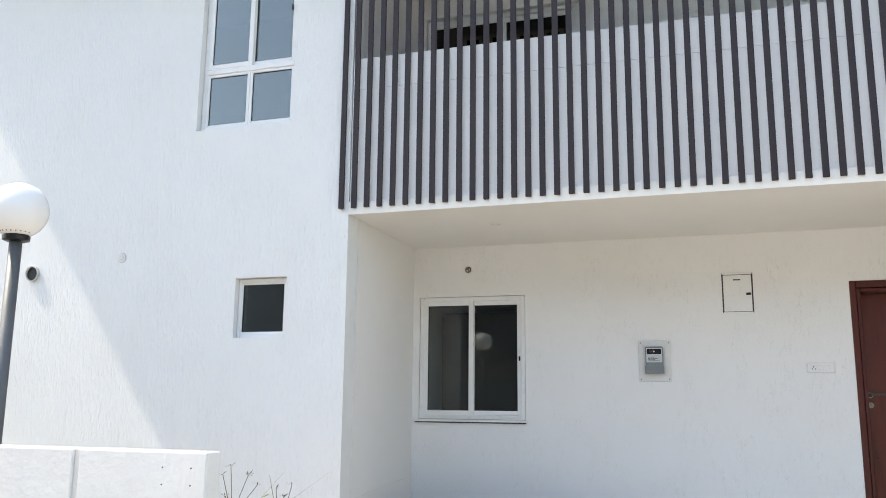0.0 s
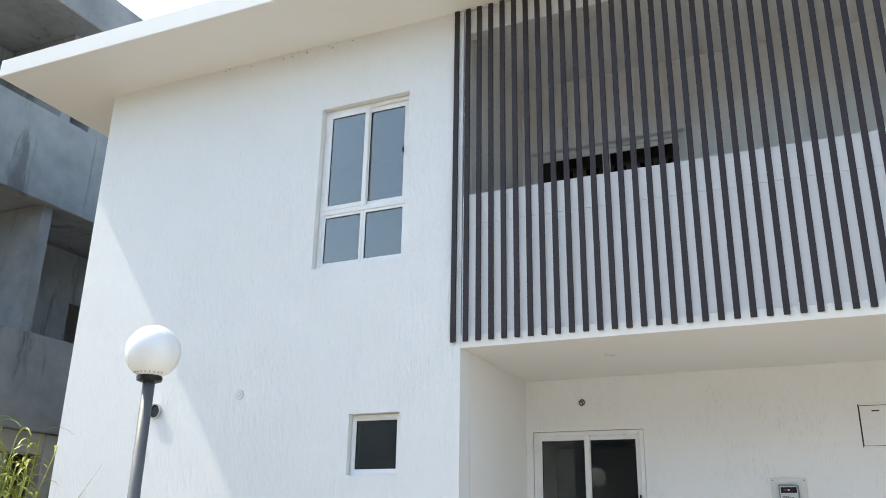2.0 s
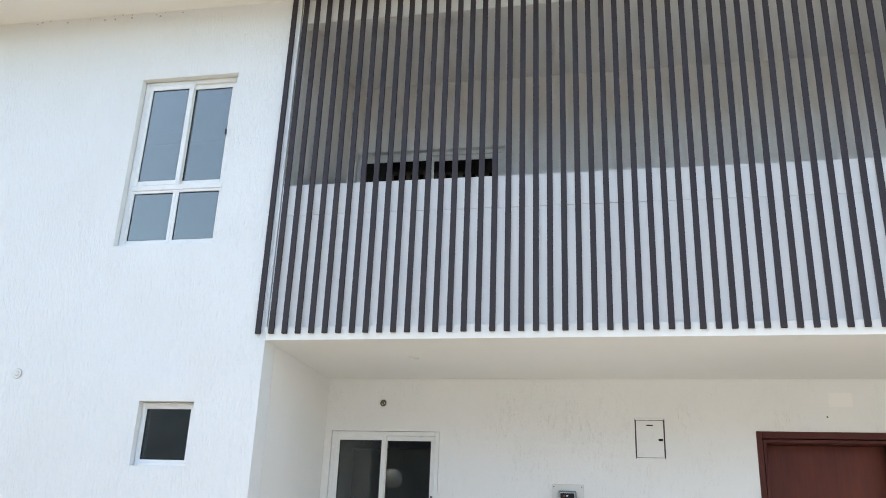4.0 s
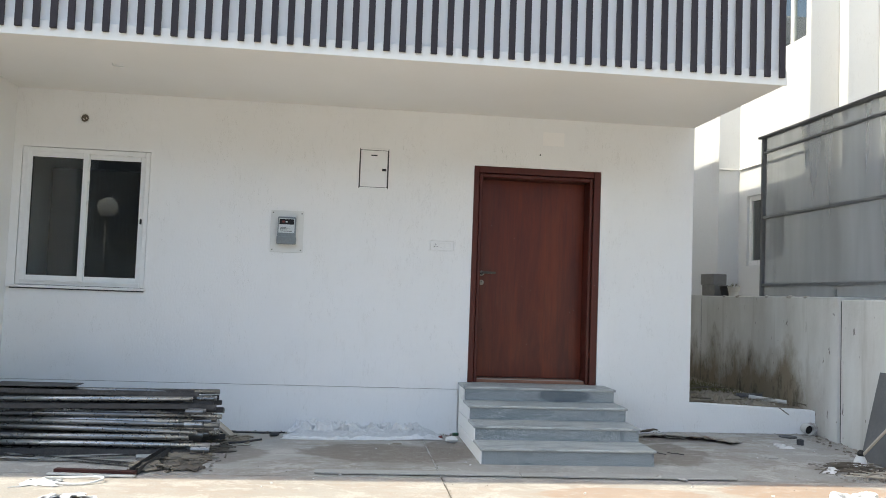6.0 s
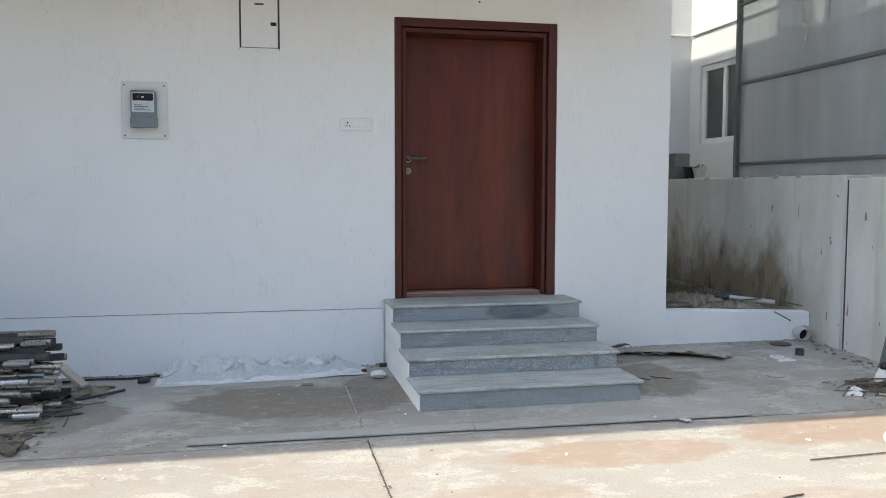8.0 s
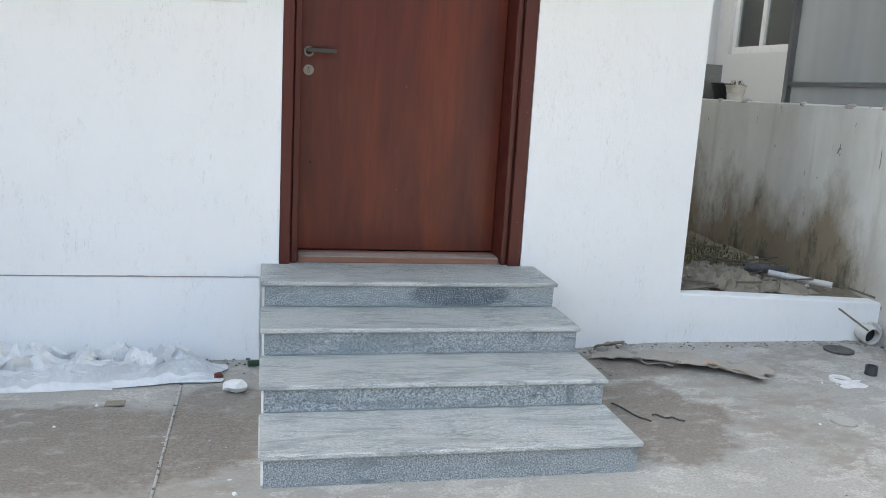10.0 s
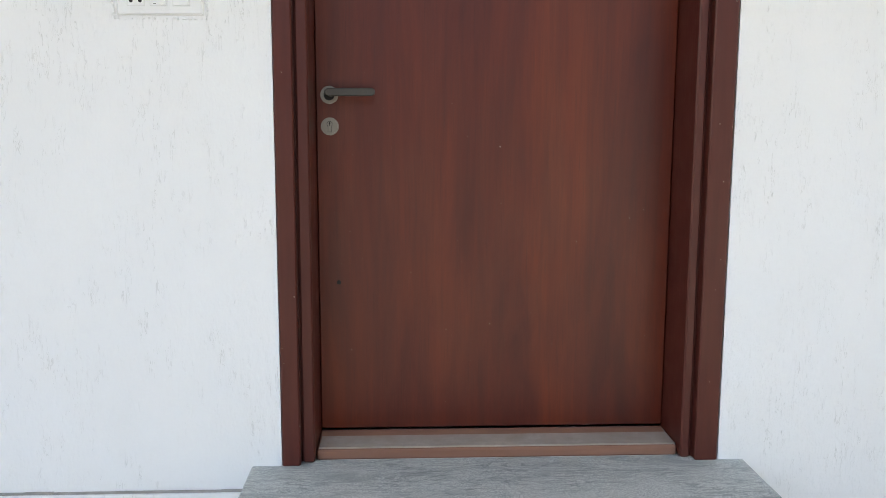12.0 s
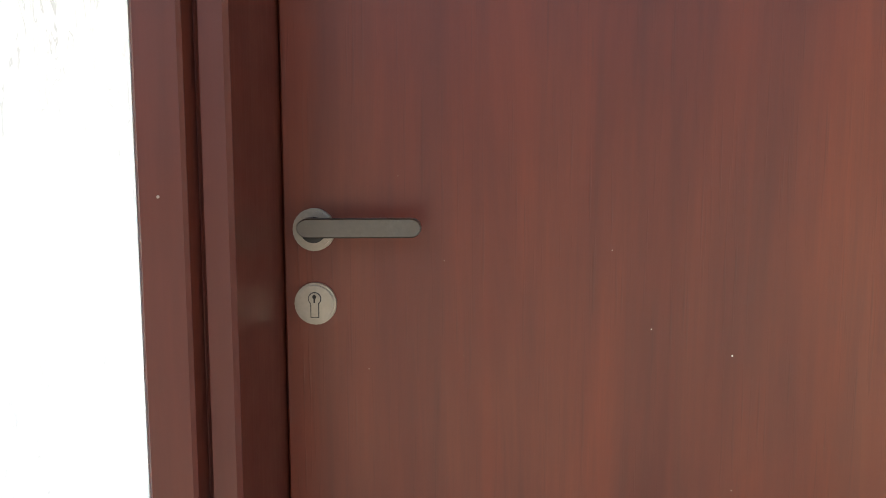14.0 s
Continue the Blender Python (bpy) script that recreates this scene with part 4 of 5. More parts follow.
part("pilaster", box(NP, NX - 0.001, 10.27, 10.39, 1.0, 7.64, 0.01), NEIGHBOUR, neighbour)
part("band", box(NX - 0.03, NX - 0.001, 11.275, 14.06, 3.67, 3.70, 0.006), SMOOTH, neighbour)
part("band", box(6.48, NX - 0.031, 14.07, 14.101, 3.67, 3.70, 0.006), SMOOTH, neighbour)
part("roof", box(6.05, 14.4, 3.4, 17.8, 7.642, 7.88, 0.01), SMOOTH, neighbour)
part("room_wall", box(8.2, 8.3, 10.0, 14.0, 1.0, 7.6), GREY_ROOM, neighbour)
for a, b, c, d in (LOWW, UPW):
    w = part("window", pierced(lambda u, v, e: (NX + 0.04 + e, u, v), a + 0.004, b - 0.004, c + 0.004, d - 0.004, 0.06, [(a + 0.085, (a + b) / 2 - 0.04, c + 0.085, d - 0.085), ((a + b) / 2 + 0.04, b - 0.085, c + 0.085, d - 0.085)]), FRAME_WHITE, neighbour)
    for e0, e1 in ((a + 0.055, (a + b) / 2 - 0.02), ((a + b) / 2 + 0.02, b - 0.055)):
        p = part("pane", box(NX + 0.07, NX + 0.076, e0, e1, c + 0.055, d - 0.055), GLASS_UP, w)
        p.visible_shadow = False

# ---- unfinished concrete house on the other side ----
raw = thing("concrete_house", (-13.5, 12.0, -0.06), "unfinished grey concrete house with stained open balconies", "house")
RX0 = -11.0
for z0, z1, x0 in ((2.95, 4.40, RX0), (6.50, 8.02, RX0)):
    part("parapet", box(x0 - 0.16, x0, 6.95, 16.0, z0, z1, 0.012), RAW, raw)
    part("slab", box(-18.0, x0 - 0.162, 6.95, 16.0, z0 + 0.05, z0 + 0.25), RAW, raw)
part("roof", box(-18.0, RX0 + 0.35, 6.6, 16.4, 9.75, 10.0), RAW, raw)
part("roof_edge", box(RX0 + 0.12, RX0 + 0.36, 6.58, 16.4, 9.74, 10.5, 0.02), RAW, raw)
for z0, z1 in ((-0.06, 2.98), (3.22, 6.53), (6.76, 9.74)):
    part("back_wall", pierced(lambda u, w, d: (-12.7 - d, u, w), 6.95, 16.0, z0, z1, 0.2, [(10.75, 11.9, z0 + 0.1, z0 + 2.35), (7.3, 8.3, z0 + 0.1, z0 + 2.2)]), RAW, raw)
    part("cross_wall", box(-12.69, RX0 - 0.17, 8.62, 8.82, z0, z1), RAW, raw)
    part("far_wall", box(-15.2, -15.0, 6.95, 16.0, z0, z1), RAW, raw)
part("infill", box(-12.0, RX0 - 0.02, 9.1, 16.0, 8.024, 9.74), RAW, raw)
part("column", box(RX0 - 0.35, RX0 - 0.1, 9.38, 9.6, -0.06, 2.945, 0.01), BARE, raw)
part("ground_wall", pierced(lambda u, w, d: (RX0 - 0.45 - d, u, w), 9.61, 16.0, -0.06, 2.945, 0.2, [(9.85, 10.9, -0.05, 2.25)]), BARE, raw)
part("beam", box(RX0 - 0.4, RX0 - 0.1, 6.96, 9.37, 2.62, 2.945, 0.01), BARE, raw)
part("side_wall", box(-18.0, -12.9, 6.75, 6.945, -0.06, 9.74), RAW, raw)

# ---- unseen house across the street, behind the walk, added as a dark reflection for the panes ----
opposite = thing("house_opposite", (-1.0, -17.0, -0.06), "unseen dark grey house with balcony slats, added for the window reflections", "house")
part("wall", box(-34, 20, -17.4, -17.0, -0.06, 9.0), RAW, opposite)
part("balcony", box(-9.5, 1.5, -16.99, -15.8, 3.0, 4.4), RAW, opposite)
bm = bmesh.new()
for k in range(70):
    box(-9.4 + 0.155 * k, -9.34 + 0.155 * k, -15.79, -15.74, 3.0, 7.2, bm=bm)
part("slats", bm, SLAT, opposite)
part("doorway", box(-7.5, -1.0, -16.99, -16.95, 0.1, 2.8), STEEL_DARK, opposite)

rod = thing("roof_rod", (-6.62, 8.0, 6.99), "thin dark upright rod on the roof", "rod")
part("rod", tube((-6.62, 8.0, 6.99), (-6.62, 8.0, 9.4), 0.012, n=8), STEEL_DARK, rod)
bm = bmesh.new()
rnd = random.Random(3)
for k in range(16):
    x = rnd.uniform(-6.6, -4.2)
    chunk((x, FRONT - 0.001, SOFFIT + 0.012 * (-3.1 - x) - rnd.uniform(0.01, 0.07)), (rnd.uniform(0.015, 0.05), 0.006, rnd.uniform(0.01, 0.03)), 300 + k, bm)
lone("plaster_flaws", bm, TERRA, "small brown plaster flaws under the eaves", "plaster flaws", kind="stuff")

# ---- garden wall, lamp, weeds ----
gwall = thing("garden_wall", (-4.0, 2.9, -0.06), "low white precast garden wall with upright panel joints", "wall", kind="structure")
GY, GT = 2.85, 1.262
for a, b in ((-1.752, -2.352), (-2.382, -4.2), (-4.23, -6.0), (-6.03, -7.8)):
    part("panel", box(b, a, GY, GY + 0.10, -0.06, GT, 0.006), RENDER, gwall)
part("post", box(-2.381, -2.353, GY + 0.012, GY + 0.09, -0.06, GT - 0.004), BOARD, gwall)
for px in (-1.82, -1.95):
    for pz in (1.20, 1.135):
        part("fixing_hole", disc(px, GY + 0.0008, pz, 0.004, 0.0012, 8), INK, gwall)

LX, LY, LZ = -3.500, 3.553, 2.487
lamp = thing("garden_lamp", (LX, LY, -0.06), "white globe lamp on a dark grey pole", "lamp")
part("pole", tube((LX, LY, -0.06), (LX, LY, LZ - 0.162), 0.034, n=20), GREY_METAL, lamp, smooth=True)
part("base_plate", tube((LX, LY, -0.06), (LX, LY, -0.04), 0.1, n=20), GREY_METAL, lamp)
part("collar", lathe((LX, LY, LZ), [(0.05, -0.176), (0.07, -0.168), (0.072, -0.146), (0.066, -0.140)]), BLACK, lamp)
R = 0.155
globe = part("globe", lathe((LX, LY, LZ), [(R * math.sin(a), -R * math.cos(a)) for a in [0.42 + k * (math.pi - 0.44) / 22 for k in range(23)]], 36), GLOBE, lamp, "white opal glass globe", smooth=True)
for k in range(9):
    a = -2.2 + 0.27 * k
    c = Vector((LX + 0.0875 * math.cos(a), LY + 0.0875 * math.sin(a), LZ - 0.1265))
    part("grime_fleck", tube(c, c + Vector((0.004 * math.cos(a), 0.004 * math.sin(a), -0.002)), 0.0035, n=6), INK, lamp)


def blades(name, spots, height, count, width, material, label, category, seed, lean=0.35, kind="stuff"):
    """Grass or weeds: curved tapering blades from a few roots."""
    rnd = random.Random(seed)
    bm = bmesh.new()
    for k in range(count):
        x, y, z = spots[k % len(spots)]
        root = Vector((x + rnd.gauss(0, 0.09), y + rnd.gauss(0, 0.07), z))
        h = height * rnd.uniform(0.45, 1.0)
        a, out = rnd.uniform(0, 6.28), h * lean * rnd.uniform(0.3, 1.3)
        way, across = Vector((math.cos(a), math.sin(a), 0)), Vector((-math.sin(a), math.cos(a), 0))
        wv = width * rnd.uniform(0.6, 1.2)
        rows = []
        for s in range(6):
            f = s / 5
            c = root + way * out * f * f + Vector((0, 0, h * (f - 0.28 * f * f * f * lean * 2)))
            w = wv * (1 - f) ** 0.7 + 0.0008
            rows.append((bm.verts.new(c - across * w), bm.verts.new(c + way * w * 0.4), bm.verts.new(c + across * w)))
        for p, q in zip(rows, rows[1:]):
            bm.faces.new((p[0], p[1], q[1], q[0])), bm.faces.new((p[1], p[2], q[2], q[1]))
    return lone(name, bm, material, label, category, kind=kind)


def reed_leaves(name, at, height, stems, seed):
    """Reedy grass: thin stems with short arching leaves off both sides."""
    rnd = random.Random(seed)
    bm = bmesh.new()
    for k in range(stems):
        base = Vector((at[0] + rnd.gauss(0, 0.15), at[1] + rnd.gauss(0, 0.14), -0.06))
        h = height * rnd.uniform(0.72, 1.0)
        bend = Vector((rnd.gauss(0, 0.09), rnd.gauss(0, 0.07), 0))
        path_tube([base + bend * f * f * 2 + Vector((0, 0, h * f)) for f in (0, 0.35, 0.7, 1.0)], 0.004, n=5, bm=bm)
        for s in range(13):
            f = 0.4 + 0.6 * s / 12
            c = base + bend * f * f * 2 + Vector((0, 0, h * f))
            a = rnd.uniform(0, 6.28)
            way, across = Vector((math.cos(a), math.sin(a), 0)), Vector((-math.sin(a), math.cos(a), 0))
            l, w0 = rnd.uniform(0.14, 0.32), rnd.uniform(0.007, 0.013)
            rows = []
            for q in range(5):
                g = q / 4
                p = c + way * l * g * (0.75 + 0.1 * g) + Vector((0, 0, l * (0.75 * g - 0.85 * g * g)))
                w = w0 * math.sin(0.35 + 2.75 * g) + 0.0006
                rows.append((bm.verts.new(p - across * w), bm.verts.new(p - Vector((0, 0, 0.3 * w))), bm.verts.new(p + across * w)))
            for u, v in zip(rows, rows[1:]):
                bm.faces.new((u[0], u[1], v[1], v[0])), bm.faces.new((u[1], u[2], v[2], v[1]))
    return lone(name, bm, REED, "leafy yellow-green reed grass growing behind the garden wall", "grass", kind="stuff")


blades("tall_grass", [(-5.25, 4.0, -0.06), (-5.4, 4.1, -0.06), (-5.5, 4.0, -0.06), (-5.65, 4.2, -0.06), (-5.35, 4.3, -0.06)], 2.3, 90, 0.010, LEAF, "tall yellow-green grass clump growing behind the garden wall", "grass", 4, 0.2)
reed_leaves("tall_grass", (-5.42, 4.1), 2.25, 80, 3)
blades("weeds", [(-2.02, 3.45, -0.06), (-1.95, 3.5, -0.06)], 1.6, 34, 0.004, DRY, "thin dry weed stalks beside the garden wall", "weeds", 7, 0.45)
blades("weeds", [(-3.0 - 0.25 * k, 3.35, -0.06) for k in range(9)], 1.36, 70, 0.003, DRY, "thin weed stalks rising behind the garden wall", "weeds", 9, 0.2)
bm = bmesh.new()
rnd = random.Random(12)
stem = [Vector((-1.87, 3.5, -0.06)), Vector((-1.875, 3.5, 0.6)), Vector((-1.86, 3.5, 0.95)), Vector((-1.845, 3.5, 1.02))]
path_tube(stem, 0.004, bm=bm)
weed = lone("leafy_weed", bm, DRY, "single stalk with a few curled green leaves", "weed")
for k in range(7):
    c = Vector((-1.85 + rnd.uniform(-0.05, 0.05), 3.5 + rnd.uniform(-0.03, 0.03), 0.97 + rnd.uniform(-0.06, 0.08)))
    a = rnd.uniform(0, 6.28)
    q = bmesh.new()
    w, l = Vector((-math.sin(a), math.cos(a), 0.3)) * 0.014, Vector((math.cos(a), math.sin(a), 0.4)) * 0.04
    p = [q.verts.new(v) for v in (c, c + l * 0.5 + w, c + l, c + l * 0.5 - w)]
    q.faces.new(p)
    bmesh.ops.solidify(q, geom=list(q.faces), thickness=0.0012)
    part("leaf", q, LEAF, weed)



def star_weed(stems, seed):
    """Thin forked stalks, each ending in a small star of narrow leaves."""
    rnd = random.Random(seed)
    x, y, z = stems[0]
    bm = path_tube([(x, y, -0.06), (x + 0.01, y, 0.5 * z), (x + 0.02, y, 0.8 * z)], 0.0028, bm=bmesh.new())
    for tx, ty, tz in stems:
        path_tube([(x + 0.02, y, 0.78 * z), (0.5 * (x + tx) + 0.01, y, 0.5 * (0.8 * z + tz)), (tx, ty, tz)], 0.0017, n=5, bm=bm)
    weed = lone("leafy_weed", bm, DRY, "thin forked weed stalks with starry leaves by the garden wall", "weed")
    for tx, ty, tz in stems:
        q = bmesh.new()
        for k in range(7):
            a, up = rnd.uniform(0, 6.28), rnd.uniform(-0.2, 0.9)
            d = Vector((math.cos(a), math.sin(a), up)).normalized() * rnd.uniform(0.02, 0.036)
            w = Vector((-math.sin(a), math.cos(a), 0)) * 0.003
            c = Vector((tx, ty, tz))
            q.faces.new([q.verts.new(v) for v in (c, c + d * 0.5 + w, c + d, c + d * 0.5 - w)])
        bmesh.ops.solidify(q, geom=list(q.faces), thickness=0.001)
        part("leaf_star", q, WEED_GREEN, weed)


star_weed([(-1.98, 3.4, 1.17), (-2.02, 3.4, 1.13), (-1.90, 3.42, 1.13), (-1.85, 3.42, 1.09), (-1.99, 3.38, 1.04)], 21)
star_weed([(-1.80, 3.5, 1.07), (-1.76, 3.5, 1.03), (-1.72, 3.5, 1.09)], 22)

# ---- fittings on the walls ----
YW = FACE
meter = thing("electricity_meter", (-0.397, YW - 0.02, 1.69), "grey electricity meter screwed to a pale wall board", "meter")
part("board", box(-0.553, -0.241, YW - 0.016, YW - 0.002, 1.692, 2.094, 0.003), BOARD, meter)
case = box(-0.483, -0.312, YW - 0.085, YW - 0.0165, 1.772, 2.03, 0.012, seg=2)
body = part("case", case, METER_GREY, meter)
part("display", box(-0.466, -0.329, YW - 0.0875, YW - 0.084, 1.955, 2.006, 0.002), BLACK, body)
part("name_label", box(-0.466, -0.329, YW - 0.0872, YW - 0.084, 1.882, 1.935, 0.001), METER_PALE, body)
for k, (a, b) in enumerate(((-0.458, -0.40), (-0.458, -0.36), (-0.458, -0.385), (-0.455, -0.345))):
    part("print_bar", box(a, b, YW - 0.0878, YW - 0.0871, 1.923 - 0.0115 * k, 1.927 - 0.0115 * k), INK, body)
part("digit_bar", box(-0.44, -0.418, YW - 0.0882, YW - 0.0874, 1.972, 1.99), RED, body)
part("digit_bar", box(-0.408, -0.39, YW - 0.0882, YW - 0.0874, 1.974, 1.988), METER_PALE, body)
part("terminal_cover", box(-0.487, -0.308, YW - 0.092, YW - 0.016, 1.768, 1.842, 0.008, seg=2), METER_GREY, meter)
part("frame_lip", pierced(lambda u, w, d: (u, YW - 0.0895 + d, w), -0.472, -0.323, 1.875, 2.012, 0.006, [(-0.466, -0.329, 1.882, 1.935), (-0.466, -0.329, 1.955, 2.006)]), METER_PALE, meter)
for sx in (-0.532, -0.262):
    for sz in (1.715, 2.07):
        part("screw", disc(sx, YW - 0.0155, sz, 0.006, 0.003, 12), STEEL_DARK, meter)

db = thing("fuse_box", (0.41, YW, 2.353), "flush white fuse box with a dark latch", "fuse box")
part("surround", box(0.266, 0.553, YW - 0.004, YW - 0.001, 2.350, 2.742, 0.001), INK, db)
part("cover", box(0.279, 0.539, YW - 0.014, YW - 0.0042, 2.365, 2.722, 0.003), FRAME_WHITE, db)
part("top_strip", box(0.272, 0.546, YW - 0.016, YW - 0.0042, 2.727, 2.748, 0.002), FRAME_WHITE, db)
part("bottom_strip", box(0.272, 0.546, YW - 0.012, YW - 0.0042, 2.342, 2.361, 0.002), FRAME_WHITE, db)
part("latch", box(0.488, 0.530, YW - 0.019, YW - 0.0135, 2.522, 2.546, 0.002), BLACK, db)
part("maker_mark", box(0.376, 0.440, YW - 0.0147, YW - 0.0138, 2.668, 2.680), INK, db)

rnd0 = random.Random(8)
sw = thing("socket_plate", (1.106, YW, 1.775), "recessed white socket and two switches by the door", "socket")
part("plaster_gap", box(0.991, 1.222, YW - 0.0035, YW - 0.0006, 1.773, 1.869, 0.001), BOARD, sw)
ring = bmesh.new()
for k in range(64):
    f = k / 64
    px, pz = (0.983 + 0.247 * 4 * f, 1.876) if f < 0.25 else (1.230, 1.876 - 0.111 * 4 * (f - 0.25)) if f < 0.5 else (1.230 - 0.247 * 4 * (f - 0.5), 1.765) if f < 0.75 else (0.983, 1.765 + 0.111 * 4 * (f - 0.75))
    chunk((px + rnd0.gauss(0, 0.0015), YW - 0.002, pz - 0.003), (rnd0.uniform(0.006, 0.016), 0.005, rnd0.uniform(0.004, 0.008)), 300 + k, bm=ring)
part("rough_plaster_edge", ring, PAINT, sw, "rough plaster edge round the plate")
part("plate", box(0.994, 1.219, YW - 0.008, YW - 0.001, 1.776, 1.866, 0.003), FRAME_WHITE, sw)
for a, b in ((1.022, 1.066), (1.082, 1.126), (1.142, 1.186)):
    part("module_gap", box(a - 0.0015, b + 0.0015, YW - 0.0086, YW - 0.0078, 1.7965, 1.8445), BOARD, sw)
    part("module", box(a, b, YW - 0.0115, YW - 0.0082, 1.798, 1.843, 0.0015), FRAME_WHITE, sw)
for hx, hz, r in ((1.044, 1.834, 0.0056), (1.032, 1.810, 0.0050), (1.056, 1.810, 0.0050)):
    part("pin_hole", disc(hx, YW - 0.0113, hz, r, 0.0007, 10), BLACK, sw)
part("pin_hole", box(1.042, 1.046, YW - 0.0119, YW - 0.0112, 1.822, 1.832), BLACK, sw)
for a, b in ((1.106, 1.125), (1.166, 1.185)):
    part("rocker", box(a, b, YW - 0.0135, YW - 0.011, 1.799, 1.842, 0.0015), FRAME_WHITE, sw)
part("mark", box(1.090, 1.098, YW - 0.0119, YW - 0.0113, 1.8025, 1.8040), INK, sw)
lone("filler_patch", box(2.083, 2.300, YW - 0.003, YW - 0.0005, 2.866, 3.003, 0.001), PANEL, "square filled and painted patch above the door", "wall patch")
lone("wall_plug", disc(2.06, YW - 0.0005, 2.771, 0.008, 0.003, 10), INK, "small dark screw plug above the door", "wall plug")
pipe = thing("conduit_hole", (-2.32, YW, 2.88), "round open conduit stub stuffed with cable ends", "conduit")
part("rim", tube((-2.32, YW + 0.02, 2.88), (-2.32, YW - 0.012, 2.88), 0.044, 0.036, 20), BOARD, pipe)
part("mouth", disc(-2.32, YW - 0.0005, 2.88, 0.036, 0.0015, 18), TIMBER, pipe)
part("cable_end", path_tube([(-2.335, YW - 0.001, 2.872), (-2.33, YW - 0.02, 2.868), (-2.318, YW - 0.022, 2.862)], 0.005), BOARD, pipe)
part("cable_end", path_tube([(-2.31, YW - 0.001, 2.885), (-2.305, YW - 0.018, 2.88), (-2.298, YW - 0.016, 2.87)], 0.005), TERRA, pipe)
vent = thing("vent_pipe", (-6.43, FRONT, 2.72), "short white vent pipe with a dark open mouth", "vent pipe")
part("pipe", tube((-6.43, FRONT - 0.001, 2.72), (-6.43, FRONT - 0.03, 2.718), 0.078, 0.068, 24), PVC, vent, smooth=False)
part("mouth", disc(-6.43, FRONT - 0.012, 2.719, 0.0678, 0.002, 24), BLACK, vent)
cap = thing("blanking_plate", (-5.36, FRONT, 2.838), "small round white blanking cap on the wall", "cap")
part("joint", disc(-5.36, FRONT - 0.0003, 2.838, 0.048, 0.002, 24), GRIME, cap)
part("rim", disc(-5.36, FRONT - 0.0022, 2.838, 0.043, 0.006, 24), SMOOTH, cap)
part("joint", disc(-5.36, FRONT - 0.0078, 2.838, 0.024, 0.0008, 16), GRIME, cap)
part("plug", disc(-5.36, FRONT - 0.0084, 2.838, 0.019, 0.006, 16), SMOOTH, cap)
lone("ceiling_hook", path_tube([(-1.78, 7.40, 3.134), (-1.78, 7.40, 3.118), (-1.74, 7.42, 3.113), (-1.70, 7.43, 3.118)], 0.005), BOARD, "small cable stub hanging from the porch soffit", "hook")

# ---- stacked pipes ----
rnd = random.Random(21)


def pipe_thing(kind):
    ob = thing("steel_pipe", (0, 0, 0), "scuffed grey steel pipe in a loose stack by the wall" if kind else "dull square steel channel in a loose stack by the wall", "pipe", "pipes stacked by the wall")
    if kind:
        part("tube", tube((-0.9, 0, 0), (0.9, 0, 0), 0.0215, 0.018, 18), STEEL, ob, smooth=True)
        for hx in (-0.62, 0.18, 0.55):
            part("bolt_hole", disc(hx, -0.021, 0.004, 0.005, 0.0012, 8), BLACK, ob)
    else:
        bm = bmesh.new()
        for y0, y1, z0, z1 in ((-0.026, -0.023, -0.018, 0.018), (0.023, 0.026, -0.018, 0.018), (-0.0229, 0.0229, -0.018, -0.015)):
            box(-0.9, 0.9, y0, y1, z0, z1, bm=bm)
        part("channel", bm, STEEL_DARK, ob)
    return ob


protos = [pipe_thing(True), pipe_thing(False)]
used = [False, False]
for r in range(9):
    z = 0.030 + 0.0535 * r
    n = 12 - r
    for c in range(n):
        y = 7.22 + 0.030 * r + 0.062 * c + rnd.uniform(-0.022, 0.022)
        kind = 0 if rnd.random() < 0.62 else 1
        x = -1.76 + rnd.uniform(-0.24, 0.10) + (0.0 if r % 3 else 0.03)
        m = pose(x, y, z + rnd.uniform(-0.010, 0.006), 0 if kind else rnd.uniform(-40, 20), rnd.uniform(-0.9, 0.9), rnd.uniform(-2.6, 2.6))
        if not used[kind]:
            used[kind] = True
            protos[kind].matrix_world = m
            protos[kind].matrix_basis = m
        else:
            copy_thing(protos[kind], m)
lone("sheet_offcut", box(-2.60, -1.95, 7.44, 7.72, 0.4905, 0.496, 0.001), STEEL_DARK, "dark sheet metal offcut lying on the pipe stack", "metal sheet")
lone("sheet_offcut", box(-1.36, -1.12, 7.185, 7.195, 0.03, 0.085, 0.001, m=pose(0, -0.03, 0.005, 0, -3, 0)), PVC, "pale bent metal offcut against the pipe stack", "metal sheet")

# ---- litter by the porch ----
sheeting = thing("plastic_sheeting", (0.4, 8.26, 0.0), "crumpled dusty white plastic sheeting along the wall foot", "sheeting")
for x0, x1, y0, y1, lift, seed, wave, along in ((-0.28, 0.32, 8.22, 8.47, 0.17, 3.0, 7.0, 1.3), (0.20, 0.72, 8.24, 8.46, 0.15, 5.7, 8.0, 1.7), (0.62, 1.02, 8.24, 8.45, 0.16, 8.2, 7.5, 1.5)):
    part("crumpled_sheet", crumple(x0, x1, y0, y1, int(90 * (x1 - x0)) + 10, 40, lift, seed, wave=wave, ragged=0.04, along=along), CLOTH, sheeting)
for x0, x1, y0, y1, lift, seed, turn in ((-0.32, 0.66, 8.06, 8.32, 0.10, 3.0, 1), (0.30, 1.14, 8.12, 8.36, 0.13, 5.7, 7)):
    part("pleated_sheet", pleats(x0, x1, y0, y1, lift, seed, turn), CLOTH, sheeting)
lone("red_wrapper", chunk((1.12, 8.2, 0.0), (0.05, 0.04, 0.035), 5, sub=2), RED, "crushed red plastic wrapper on the sheeting", "wrapper")
